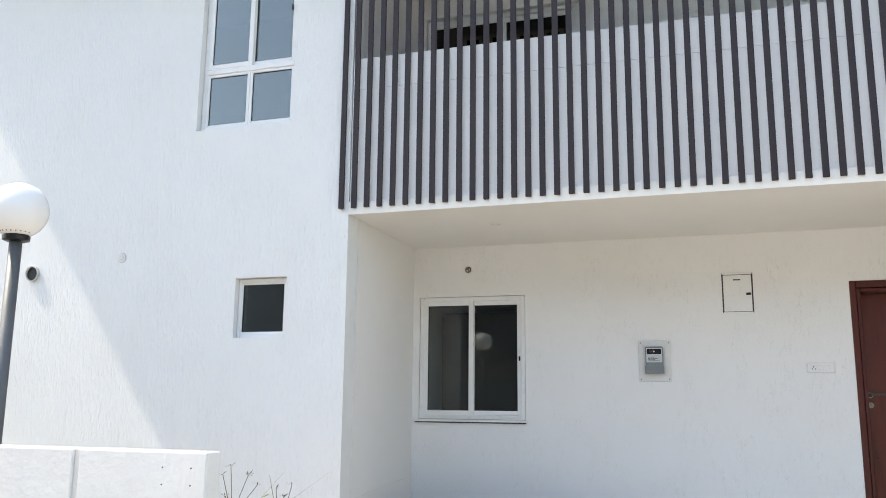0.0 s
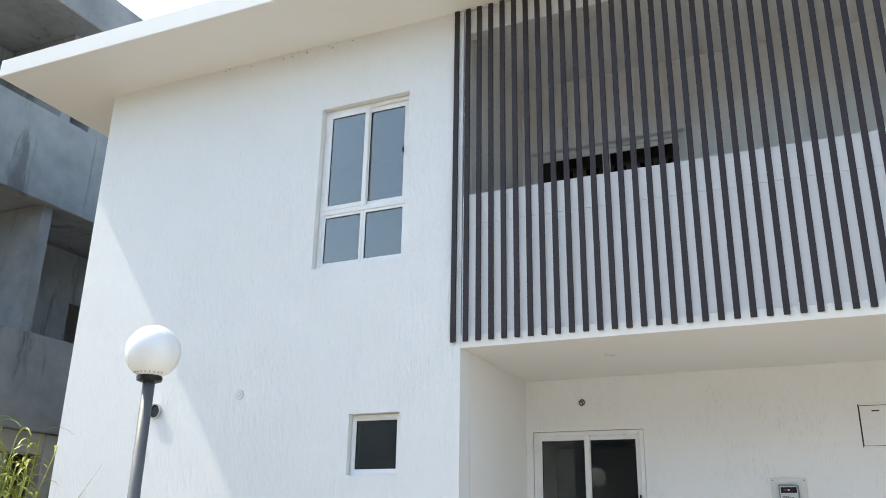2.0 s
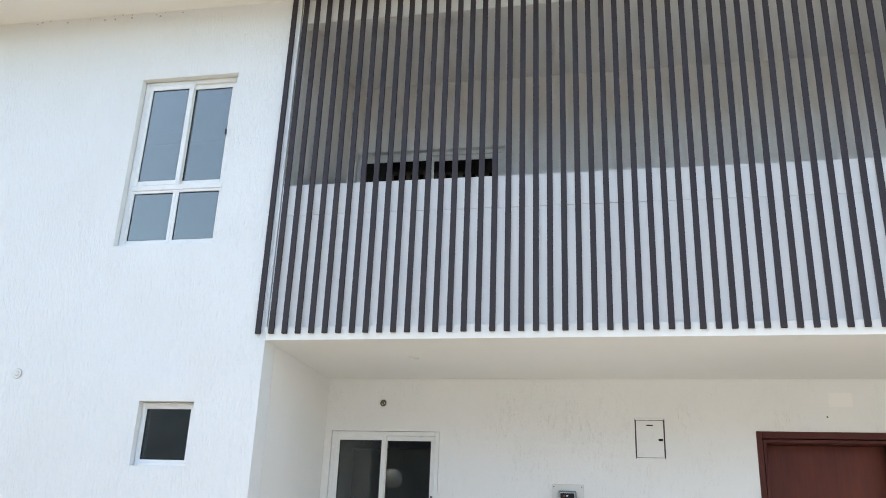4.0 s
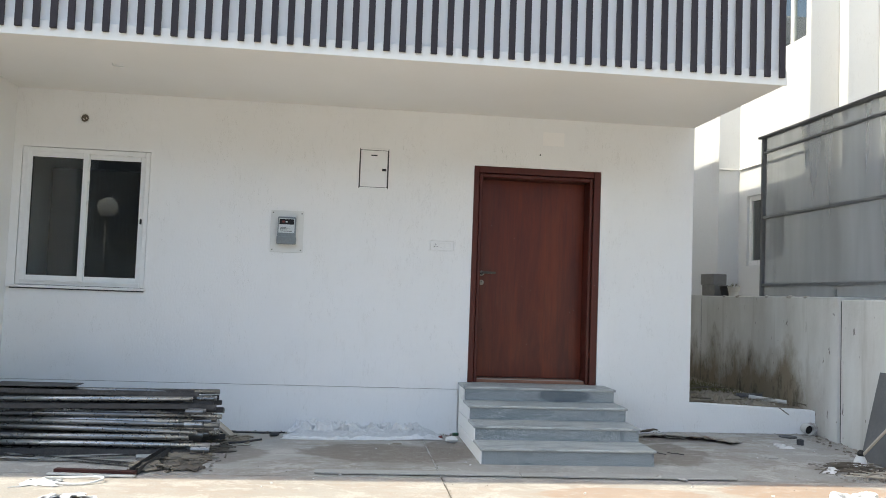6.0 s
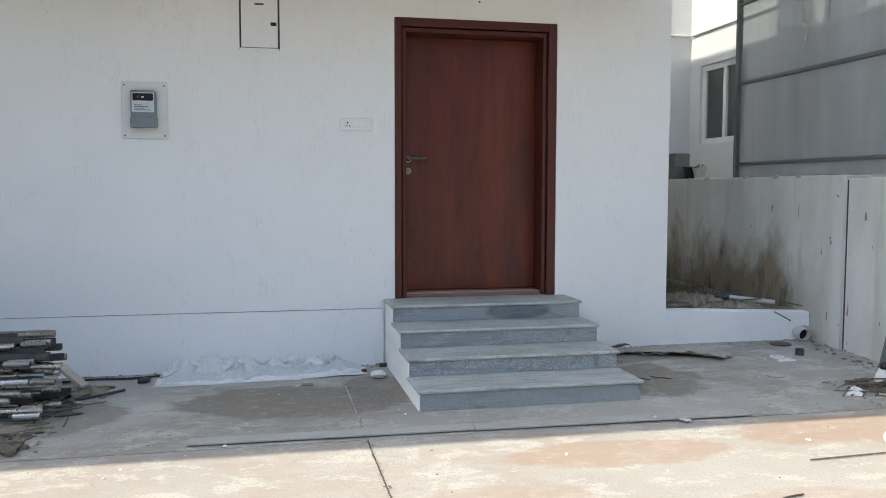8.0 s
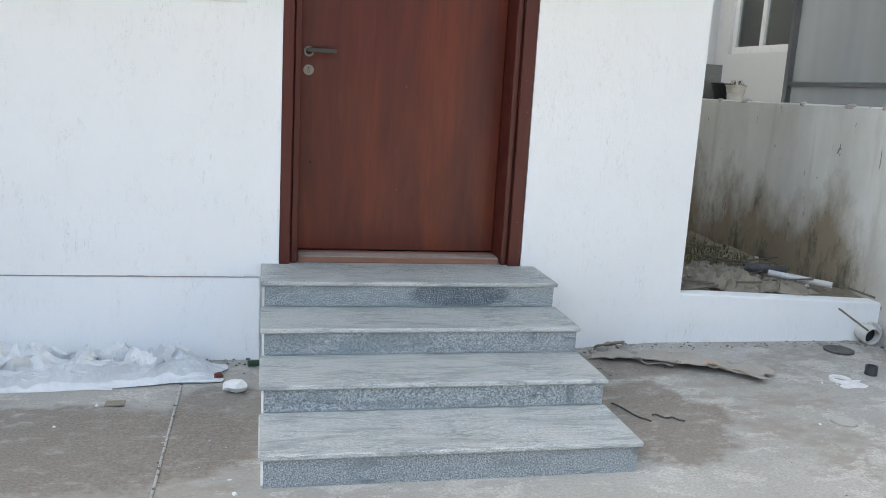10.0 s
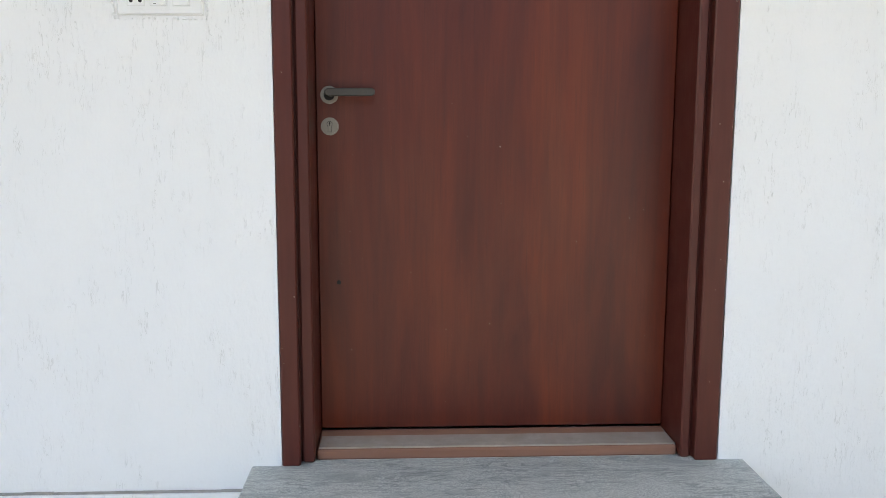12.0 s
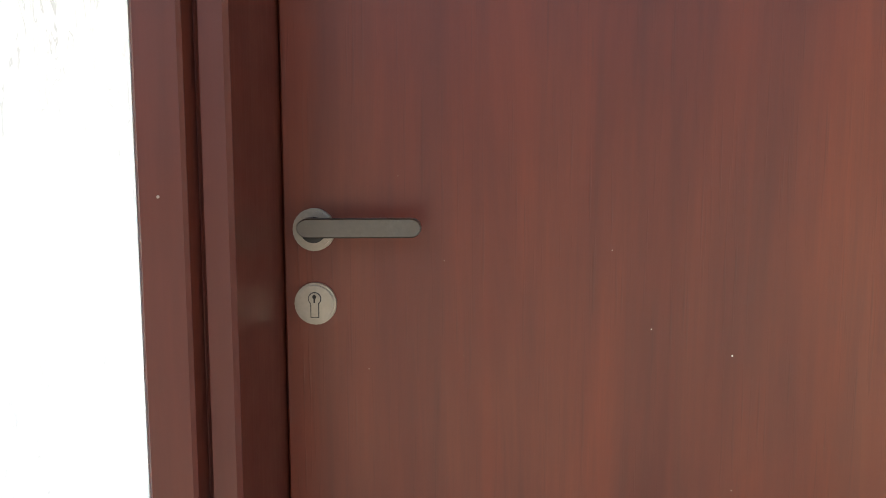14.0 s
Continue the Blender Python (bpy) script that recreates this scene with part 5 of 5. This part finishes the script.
lone("foam_lump", chunk((1.205, 8.03, 0.0), (0.12, 0.085, 0.06), 9, sub=2), FOAM, "broken white foam lump on the concrete", "foam")
lone("flat_scrap", box(0.66, 0.74, 7.88, 7.94, 0.002, 0.005), SACK, "flat brown scrap of board on the concrete", "scrap")
lone("green_scrap", tube((1.255, 8.36, 0.02), (1.31, 8.37, 0.02), 0.016, n=10), plain("dark_green_plastic", (0.02, 0.07, 0.04), (0.03, 0.06, 0.04), 20.0, 0.4), "small dark green plastic piece", "scrap")


def litter(name, x0, x1, y0, y1, count, size, material, label, seed, base=None):
    """Scattered grit and crumbs, too many to count."""
    rnd = random.Random(seed)
    bm = bmesh.new()
    for k in range(count):
        x, y = rnd.uniform(x0, x1), rnd.uniform(y0, y1)
        s = size * rnd.uniform(0.3, 1.0) ** 2
        z = (rise(x, y) if base is None else base) - 0.002
        n, turn, squash = rnd.choice((5, 6)), rnd.uniform(0, 6.28), rnd.uniform(0.45, 1.0)
        low, high = [], []
        h = s * rnd.uniform(0.15, 0.7)
        for q in range(n):
            a = 6.283 * q / n + rnd.uniform(-0.3, 0.3)
            u, w = s * rnd.uniform(0.6, 1.1) * math.cos(a), s * squash * rnd.uniform(0.6, 1.1) * math.sin(a)
            px, py = u * math.cos(turn) - w * math.sin(turn), u * math.sin(turn) + w * math.cos(turn)
            low.append(bm.verts.new((x + px, y + py, z)))
            f = rnd.uniform(0.45, 0.95)
            high.append(bm.verts.new((x + px * f, y + py * f, z + h * rnd.uniform(0.6, 1.1))))
        for q in range(n):
            bm.faces.new((low[q], low[(q + 1) % n], high[(q + 1) % n], high[q]))
        bm.faces.new(high)
    return lone(name, bm, material, label, "litter", kind="stuff")


litter("grit", -2.9, 1.3, 8.38, 8.5, 420, 0.018, RUBBLE, "plaster crumbs along the wall foot", 31)
litter("grit", 2.78, 4.98, 8.4, 8.5, 260, 0.012, RUBBLE, "plaster crumbs along the kerb foot", 32)
litter("grit", -2.9, 4.9, 6.7, 8.45, 420, 0.009, RUBBLE, "loose grit strewn over the concrete", 33)
litter("grit", -2.9, 4.9, 4.5, 6.6, 260, 0.008, RUBBLE, "loose grit strewn over the concrete", 34)
litter("grit", 2.79, 3.12, 8.05, 8.48, 320, 0.013, RUBBLE, "plaster crumbs heaped beside the steps", 49)
litter("grit", JX - 0.014, JX + 0.014, 3.0, 8.4, 420, 0.010, RUBBLE, "crumbled grit in the open slab joint", 48)
litter("grit", 4.75, 4.995, 7.0, 8.4, 160, 0.03, RUBBLE, "crumbs along the boundary wall foot", 35)
for x0, x1, y0, y1, seed, mat in ((-1.06, -0.74, 7.45, 7.75, 61.0, TIMBER), (-1.22, -0.88, 7.05, 7.3, 64.0, SACK), (-0.92, -0.62, 7.8, 8.05, 67.0, SACK), (-1.1, -0.84, 6.78, 6.98, 71.0, TIMBER), (-1.3, -1.05, 6.7, 6.86, 74.0, SACK)):
    lone("torn_paper", crumple(x0, x1, y0, y1, 40, 34, 0.045, seed, wave=12.0, ragged=0.08), mat, "torn brown paper crumpled on the concrete by the pipes", "paper", "torn paper by the pipes")
lone("black_rag", chunk((-0.40, 8.2, 0.0), (0.11, 0.06, 0.04), 5, sub=2), INK, "small balled black rag by the wall", "rag")
lone("loose_cable", path_tube([(-0.98 + 0.07 * k, 7.6 + 0.05 * k + 0.02 * math.sin(k), 0.012) for k in range(8)], 0.009), INK, "black cord among the torn paper", "cord")
litter("dark_debris", -1.30, -0.78, 6.66, 7.8, 260, 0.04, TIMBER, "dark torn chips and scraps beside the pipes", 46)
litter("white_flecks", -0.9, 4.6, 5.0, 7.9, 70, 0.018, CLOTH, "flat white paint flakes dropped on the concrete", 47)
litter("rubble", -1.35, -0.72, 6.68, 7.9, 420, 0.025, RUBBLE, "broken plaster and grit beside the pipes", 36)
litter("foil_scraps", -1.2, -0.98, 6.98, 7.2, 60, 0.035, BLUE_SCRAP, "pale blue torn foil scraps", 37)
litter("rubble", 3.7, 4.98, 8.66, 10.6, 500, 0.035, RUBBLE, "rubble and dry litter on the passage soil", 38, base=0.31)
litter("rubble", 4.15, 4.75, 6.6, 7.25, 160, 0.035, RUBBLE, "small rubble under the heap of sticks", 39)


def sticks(name, cx, cy, sx, sy, count, length, r, material, label, seed, base=0.0, flat=0.3):
    rnd = random.Random(seed)
    bm = bmesh.new()
    for k in range(count):
        a = rnd.gauss(0.1, 0.7)
        l = length * rnd.uniform(0.4, 1.0)
        c = Vector((cx + rnd.gauss(0, sx), cy + rnd.gauss(0, sy), base + r + abs(rnd.gauss(0, 0.02))))
        d = Vector((math.cos(a), math.sin(a), rnd.uniform(0, flat * 0.2))) * l / 2
        tube(c - d + Vector((0, 0, d.z)), c + d + Vector((0, 0, d.z)), r * rnd.uniform(0.5, 1.2), n=6, bm=bm)
    return lone(name, bm, material, label, "sticks", kind="stuff")


sticks("twig_heap", 4.46, 6.95, 0.13, 0.11, 80, 0.24, 0.005, TIMBER, "heap of broken sticks and twigs on the concrete", 41)
sticks("twig_heap", 4.55, 6.72, 0.12, 0.05, 14, 0.34, 0.008, PALE_TIMBER, "pale split wood pieces at the heap's edge", 42)
sticks("twig_heap", -0.98, 7.35, 0.14, 0.3, 34, 0.36, 0.005, TIMBER, "dry twigs and strips beside the pipes", 43)
sticks("twig_heap", 4.3, 9.2, 0.35, 0.4, 40, 0.5, 0.008, TIMBER, "dry sticks on the passage soil", 44, base=0.33)
blades("dry_grass", [(3.9 + 0.1 * (k % 9), 9.3 + 0.16 * (k % 11), 0.32) for k in range(60)], 0.11, 1500, 0.0035, plain("dull_olive_grass", (0.11, 0.10, 0.035), (0.16, 0.14, 0.06), 9.0, 0.8), "low dull olive grass on the passage soil", "grass", 45, 0.9)
lone("paper_scrap", crumple(4.15, 4.29, 6.88, 6.98, 24, 18, 0.06, 44.0, wave=16.0, ragged=0.04), CLOTH, "crumpled white paper on the sticks", "paper")

rnd = random.Random(52)
for k in range(14):
    a0 = rnd.uniform(-2.6, -2.0)
    y = 6.93 + 0.017 * k
    lone("steel_strip", box(-0.5, 0.5, -0.012, 0.012, 0.0, 0.004, m=pose(a0 + 0.35, y, 0.002 + 0.004 * (k % 4), 0, 0, rnd.uniform(-22, 22))), (STEEL_DARK, STEEL, CEMENT_STRIP)[k % 3], "thin dull steel strip lying before the pipe stack", "metal strip", "strips before the pipes")
for k in range(10):
    y, z = 7.2 + 0.05 * (k % 5), 0.06 + 0.09 * (k // 2)
    x = -0.90 + rnd.uniform(-0.05, 0.05)
    lone("pipe_sleeve", tube((x - 0.10, y + 0.03 * (k // 2), z), (x + 0.04, y + 0.03 * (k // 2), z), 0.0205, 0.017, 12), STEEL, "short bright sleeve stuck in a pipe end", "pipe sleeve", "sleeves in the pipe ends")
# brown and grey profiles, cable coil
lone("skirting_strip", box(-1.78, -1.21, 6.545, 6.60, 0.0, 0.026, 0.003, m=pose(-1.5, 6.57, 0, 0, 0, -6) @ pose(1.5, -6.57, 0)), plain("dark_red_stained_timber", (0.07, 0.022, 0.017), (0.045, 0.018, 0.015), 6.0, 0.7), "dark red-brown timber strip on the concrete", "timber strip")
lone("aluminium_profile", box(-1.80, -1.20, 6.47, 6.515, 0.0, 0.012, 0.002, m=pose(-1.5, 6.5, 0, 0, 0, -5) @ pose(1.5, -6.5, 0)), PVC, "pale flat profile beside the timber strip", "profile")
prof = bmesh.new()
for y0, y1, z0, z1 in ((-0.03, 0.03, 0.0, 0.003), (-0.03, -0.027, 0.003, 0.045), (0.027, 0.03, 0.003, 0.045)):
    box(-0.33, 0.33, y0, y1, z0, z1, bm=prof, m=pose(-1.19, 6.90, 0.012, 0, -3.0, 82))
lone("steel_channel", prof, STEEL_DARK, "dull grey steel channel lying across the rubble", "metal channel")
lone("timber_offcut", box(-0.14, 0.14, -0.035, 0.035, -0.012, 0.012, 0.002, m=pose(-0.87, 8.2, 0.075, 0, 28, -35)), PALE_TIMBER, "short pale timber offcut leaning on the pipes", "timber")
lone("cable_coil", path_tube([(-1.56 + (0.19 + 0.006 * math.sin(3 * a)) * math.cos(a), 6.30 + 0.10 * math.sin(a), 0.016 + 0.008 * math.sin(2 * a + 1)) for k in range(140) for a in (k * 0.11,)], 0.0075, n=8), FOAM, "loose coil of white cable on the concrete", "cable")
lone("white_offcut", crumple(-1.60, -1.32, 5.82, 5.91, 30, 16, 0.035, 83.0, wave=14.0, ragged=0.05), CLOTH, "flat white plastic offcut on the driveway", "plastic strip")
lone("white_offcut", crumple(-1.84, -1.62, 6.17, 6.27, 26, 18, 0.04, 87.0, wave=14.0, ragged=0.05), CLOTH, "torn white packing on the driveway", "packing")
strip = thing("flat_strip", (0.02, 6.68, 0.0), "two long thin cement-coloured strips lying along the slab joint", "strip")
for a, b, y, turn in ((0.02, 1.56, 6.655, -0.9), (1.565, 3.25, 6.65, -1.0)):
    part("strip_length", box(a, b, y, y + 0.105, 0.0, 0.012, 0.002, m=pose(0, 6.68, 0, 0, 0, turn) @ pose(0, -6.68, 0)), CEMENT_STRIP, strip)
lone("loose_cable", path_tube([(-0.95 + 0.09 * k, 8.30 + 0.025 * math.sin(k * 0.9) + 0.01 * k, 0.008) for k in range(8)], 0.008), BLACK, "short black cord by the wall foot", "cord")
lone("pebble", chunk((2.792, 6.56, 0.0), (0.09, 0.05, 0.022), 71, sub=2), RUBBLE, "flat grey stone on the concrete", "stone", "loose stones")
lone("pebble", chunk((2.63, 6.63, 0.0), (0.05, 0.04, 0.025), 72, sub=2), RUBBLE, "small grey stone on the concrete", "stone", "loose stones")

# right of the steps
card = thing("crushed_cardboard", (3.4, 8.1, 0.05), "trodden torn cardboard with curled edges on the concrete", "cardboard")
for k, (a, b, c, d, curl, mat) in enumerate((((3.06, 8.31), (3.42, 8.10), (3.55, 8.22), (3.12, 8.42), 0.028, CARD), ((3.24, 8.21), (3.84, 7.87), (3.98, 8.02), (3.44, 8.36), 0.035, CARD), ((3.10, 8.41), (3.28, 8.36), (3.33, 8.45), (3.14, 8.47), 0.025, SACK), ((3.46, 8.12), (3.76, 7.94), (3.82, 8.00), (3.54, 8.18), 0.012, CARD_TAN))):
    part("torn_sheet", card_sheet(a, b, c, d, curl, 0.004 + 0.007 * k, 40 + k), mat, card)
lone("wire_scrap", path_tube([(2.93 + 0.012 * k, 7.72 - 0.03 * k + 0.02 * math.sin(k), 0.012 + rise(2.95, 7.6)) for k in range(9)], 0.004), STEEL_DARK, "short bent wire scrap", "wire", "wire scraps")
lone("wire_scrap", path_tube([(3.06 + 0.02 * k, 7.56 - 0.012 * k + 0.015 * math.sin(k * 2), 0.012 + rise(3.1, 7.5)) for k in range(7)], 0.004), STEEL_DARK, "short bent wire scrap", "wire", "wire scraps")
lone("wire_scrap", path_tube([(2.44 + 0.035 * k, 5.24 + 0.018 * k * (1.7 - 0.1 * k), 0.008) for k in range(9)], 0.0045), STEEL_DARK, "curved rusty wire on the sunlit concrete", "wire", "wire scraps")
lone("wire_scrap", path_tube([(2.25 + 0.012 * k, 5.40 - 0.03 * k, 0.008) for k in range(6)], 0.004), STEEL_DARK, "short rusty wire on the sunlit concrete", "wire", "wire scraps")
lone("wire_scrap", path_tube([(3.05 + 0.08 * k, 5.78 + 0.004 * k, 0.008) for k in range(8)], 0.004), TIMBER, "straight stick on the sunlit concrete", "stick")
twist = path_tube([(3.76 + 0.16 * math.cos(a), 5.88 + 0.09 * math.sin(a), 0.034 + 0.012 * math.sin(3 * a)) for a in [0.3 + 0.08 * k for k in range(72)]], 0.030, n=14)
for v in twist.verts:
    v.co += 0.016 * noise.noise_vector(v.co * 24) + 0.008 * noise.noise_vector(v.co * 60)
    v.co.z = max(0.002, v.co.z)
lone("plastic_twist", twist, CLOTH, "twisted white plastic packing on the concrete", "packing")
lone("white_ring", tube((4.28, 7.89, 0.004 + rise(4.28, 7.89)), (4.28, 7.89, 0.018 + rise(4.28, 7.89)), 0.055, 0.036, 20), CLOTH, "flattened white tape ring on the concrete", "tape ring")
lone("white_scrap", crumple(4.22, 4.44, 7.82, 7.93, 10, 6, 0.03, 51.0, base=0.03), CLOTH, "torn white packing on the concrete", "packing")
lone("cement_patch", tube((3.95, 7.42, 0.03), (3.95, 7.42, rise(3.95, 7.42) + 0.0015), 0.06, n=14), CEMENT_STRIP, "pale dried cement splash on the concrete", "cement splash")
lone("bottle_cap", tube((4.53, 7.97, rise(4.53, 7.97)), (4.53, 7.97, 0.05 + rise(4.53, 7.97)), 0.032, 0.024, 14), INK, "dark plastic pipe collar on the concrete", "pipe collar")
lone("drain_cover", tube((4.61, 8.34, rise(4.6, 8.34) - 0.01), (4.61, 8.34, rise(4.6, 8.34) + 0.006), 0.085, n=20), STEEL_DARK, "small round dark drain cover", "drain cover")
out = thing("drain_pipe", (4.89, 8.45, 0.11), "pale plastic drain pipe stub leaving the kerb wall", "drain pipe")
part("pipe", tube((4.89, 8.51, 0.125), (4.885, 8.41, 0.115), 0.053, 0.046, 22), PVC, out)
part("mouth", disc(4.887, 8.455, 0.12, 0.0458, 0.002, 22), BLACK, out)
part("mortar", chunk((4.94, 8.49, 0.02), (0.16, 0.07, 0.17), 81, sub=2), RUBBLE, out)

# passage heap: sacks, pipe, cloth
lone("cement_sack", crumple(3.68, 4.35, 8.70, 9.12, 60, 40, 0.15, 31.0, base=0.315, wave=11.0), SACK, "collapsed dirty cement sacks on the soil", "sack")
lone("cement_sack", crumple(4.05, 4.66, 8.66, 8.90, 50, 24, 0.09, 35.0, base=0.31, wave=12.0), SACK, "flattened dusty sack on the soil", "sack")
lone("plastic_pipe", tube((4.52, 8.98, 0.375), (4.80, 8.72, 0.355), 0.02, 0.016, 14), PVC, "pale plastic pipe offcut on the soil", "pipe")
lone("plastic_pipe", tube((4.48, 9.2, 0.36), (4.74, 9.12, 0.36), 0.03, 0.025, 14), STEEL_DARK, "dark plastic pipe offcut on the soil", "pipe")
lone("blue_rag", chunk((4.56, 8.75, 0.30), (0.1, 0.06, 0.05), 91, sub=2), BLUE_SCRAP, "small blue rag on the soil", "rag")

# on the boundary wall
for y0, y1, z0 in ((11.00, 11.40, 1.464), (11.05, 11.45, 1.612)):
    lone("cement_block", box(5.03, 5.22, y0, y1, z0, z0 + 0.145, 0.006), BLOCK, "rough grey cement block on the wall top", "block", "blocks on the wall")
pot = thing("black_tub", (5.13, 10.88, 1.462), "small black plastic tub on the wall top", "tub")
part("tub", lathe((5.13, 10.88, 1.462), [(0.055, 0.0), (0.085, 0.12), (0.092, 0.125), (0.092, 0.135), (0.08, 0.135), (0.05, 0.02)], 20), BLACK, pot)
pot = thing("plant_pot", (5.14, 10.67, 1.462), "chalky pale flower pot with a small plant on the wall", "plant pot")
part("pot", lathe((5.14, 10.67, 1.462), [(0.062, 0.0), (0.067, 0.06), (0.072, 0.064), (0.078, 0.108), (0.088, 0.112), (0.088, 0.122), (0.074, 0.122), (0.068, 0.09)], 24), TERRA, pot)
rnd = random.Random(5)
part("soil", tube((5.14, 10.67, 1.545), (5.14, 10.67, 1.575), 0.069, n=20), EARTH, pot)
for k in range(22):
    a, far = rnd.uniform(0, 6.28), rnd.uniform(0.03, 0.105)
    tip = Vector((5.14 + far * math.cos(a), 10.67 + far * math.sin(a), 1.665 - 0.9 * far + rnd.uniform(-0.02, 0.025)))
    q = bmesh.new()
    c, w = Vector((5.14 + 0.4 * far * math.cos(a), 10.67 + 0.4 * far * math.sin(a), 1.572)), Vector((-math.sin(a), math.cos(a), 0)) * 0.006
    mid = (c + tip) / 2 + Vector((0, 0, 0.02))
    p = [q.verts.new(v) for v in (c, mid + w, tip, mid - w)]
    q.faces.new(p)
    bmesh.ops.solidify(q, geom=list(q.faces), thickness=0.003)
    part("leaf", q, SUCCULENT, pot)

# leaning sheet, broom stick, mixing drum
lone("leaning_sheet", box(-0.006, 0.006, 6.15, 7.44, 0.0, 0.80, 0.002, m=pose(4.80, 0, 0.01, 0, 13, 0)), GREY_METAL, "dark grey metal sheet leaning on the boundary wall", "metal sheet")
bs = thing("broom", (4.62, 7.15, 0.0), "worn broom with a pale wooden stick against the sheet", "broom")
part("stick", tube((4.62, 7.15, 0.10), (4.80, 6.55, 0.78), 0.012, n=10), PALE_TIMBER, bs)
part("head", lathe((4.615, 7.165, 0.0), [(0.06, 0.0), (0.05, 0.06), (0.02, 0.12), (0.013, 0.13)], 12), CLOTH, bs)
part("binding", lathe((4.617, 7.158, 0.10), [(0.03, 0.0), (0.034, 0.02), (0.02, 0.045), (0.014, 0.05)], 12), BLACK, bs)
tub = thing("mortar_drum", (2.32, 3.2, 0.0), "dull grey metal drum with a dark open mouth", "drum")
part("shell", lathe((2.32, 3.2, 0.0), [(0.27, 0.0), (0.30, 0.02), (0.31, 0.20), (0.32, 0.21), (0.32, 0.225), (0.31, 0.235), (0.315, 0.45), (0.29, 0.55), (0.23, 0.62), (0.215, 0.625), (0.205, 0.615), (0.26, 0.54), (0.285, 0.44), (0.27, 0.03)], 40), GREY_METAL, tub, smooth=True)
part("mouth", tube((2.32, 3.2, 0.40), (2.32, 3.2, 0.41), 0.27, n=40), BLACK, tub)
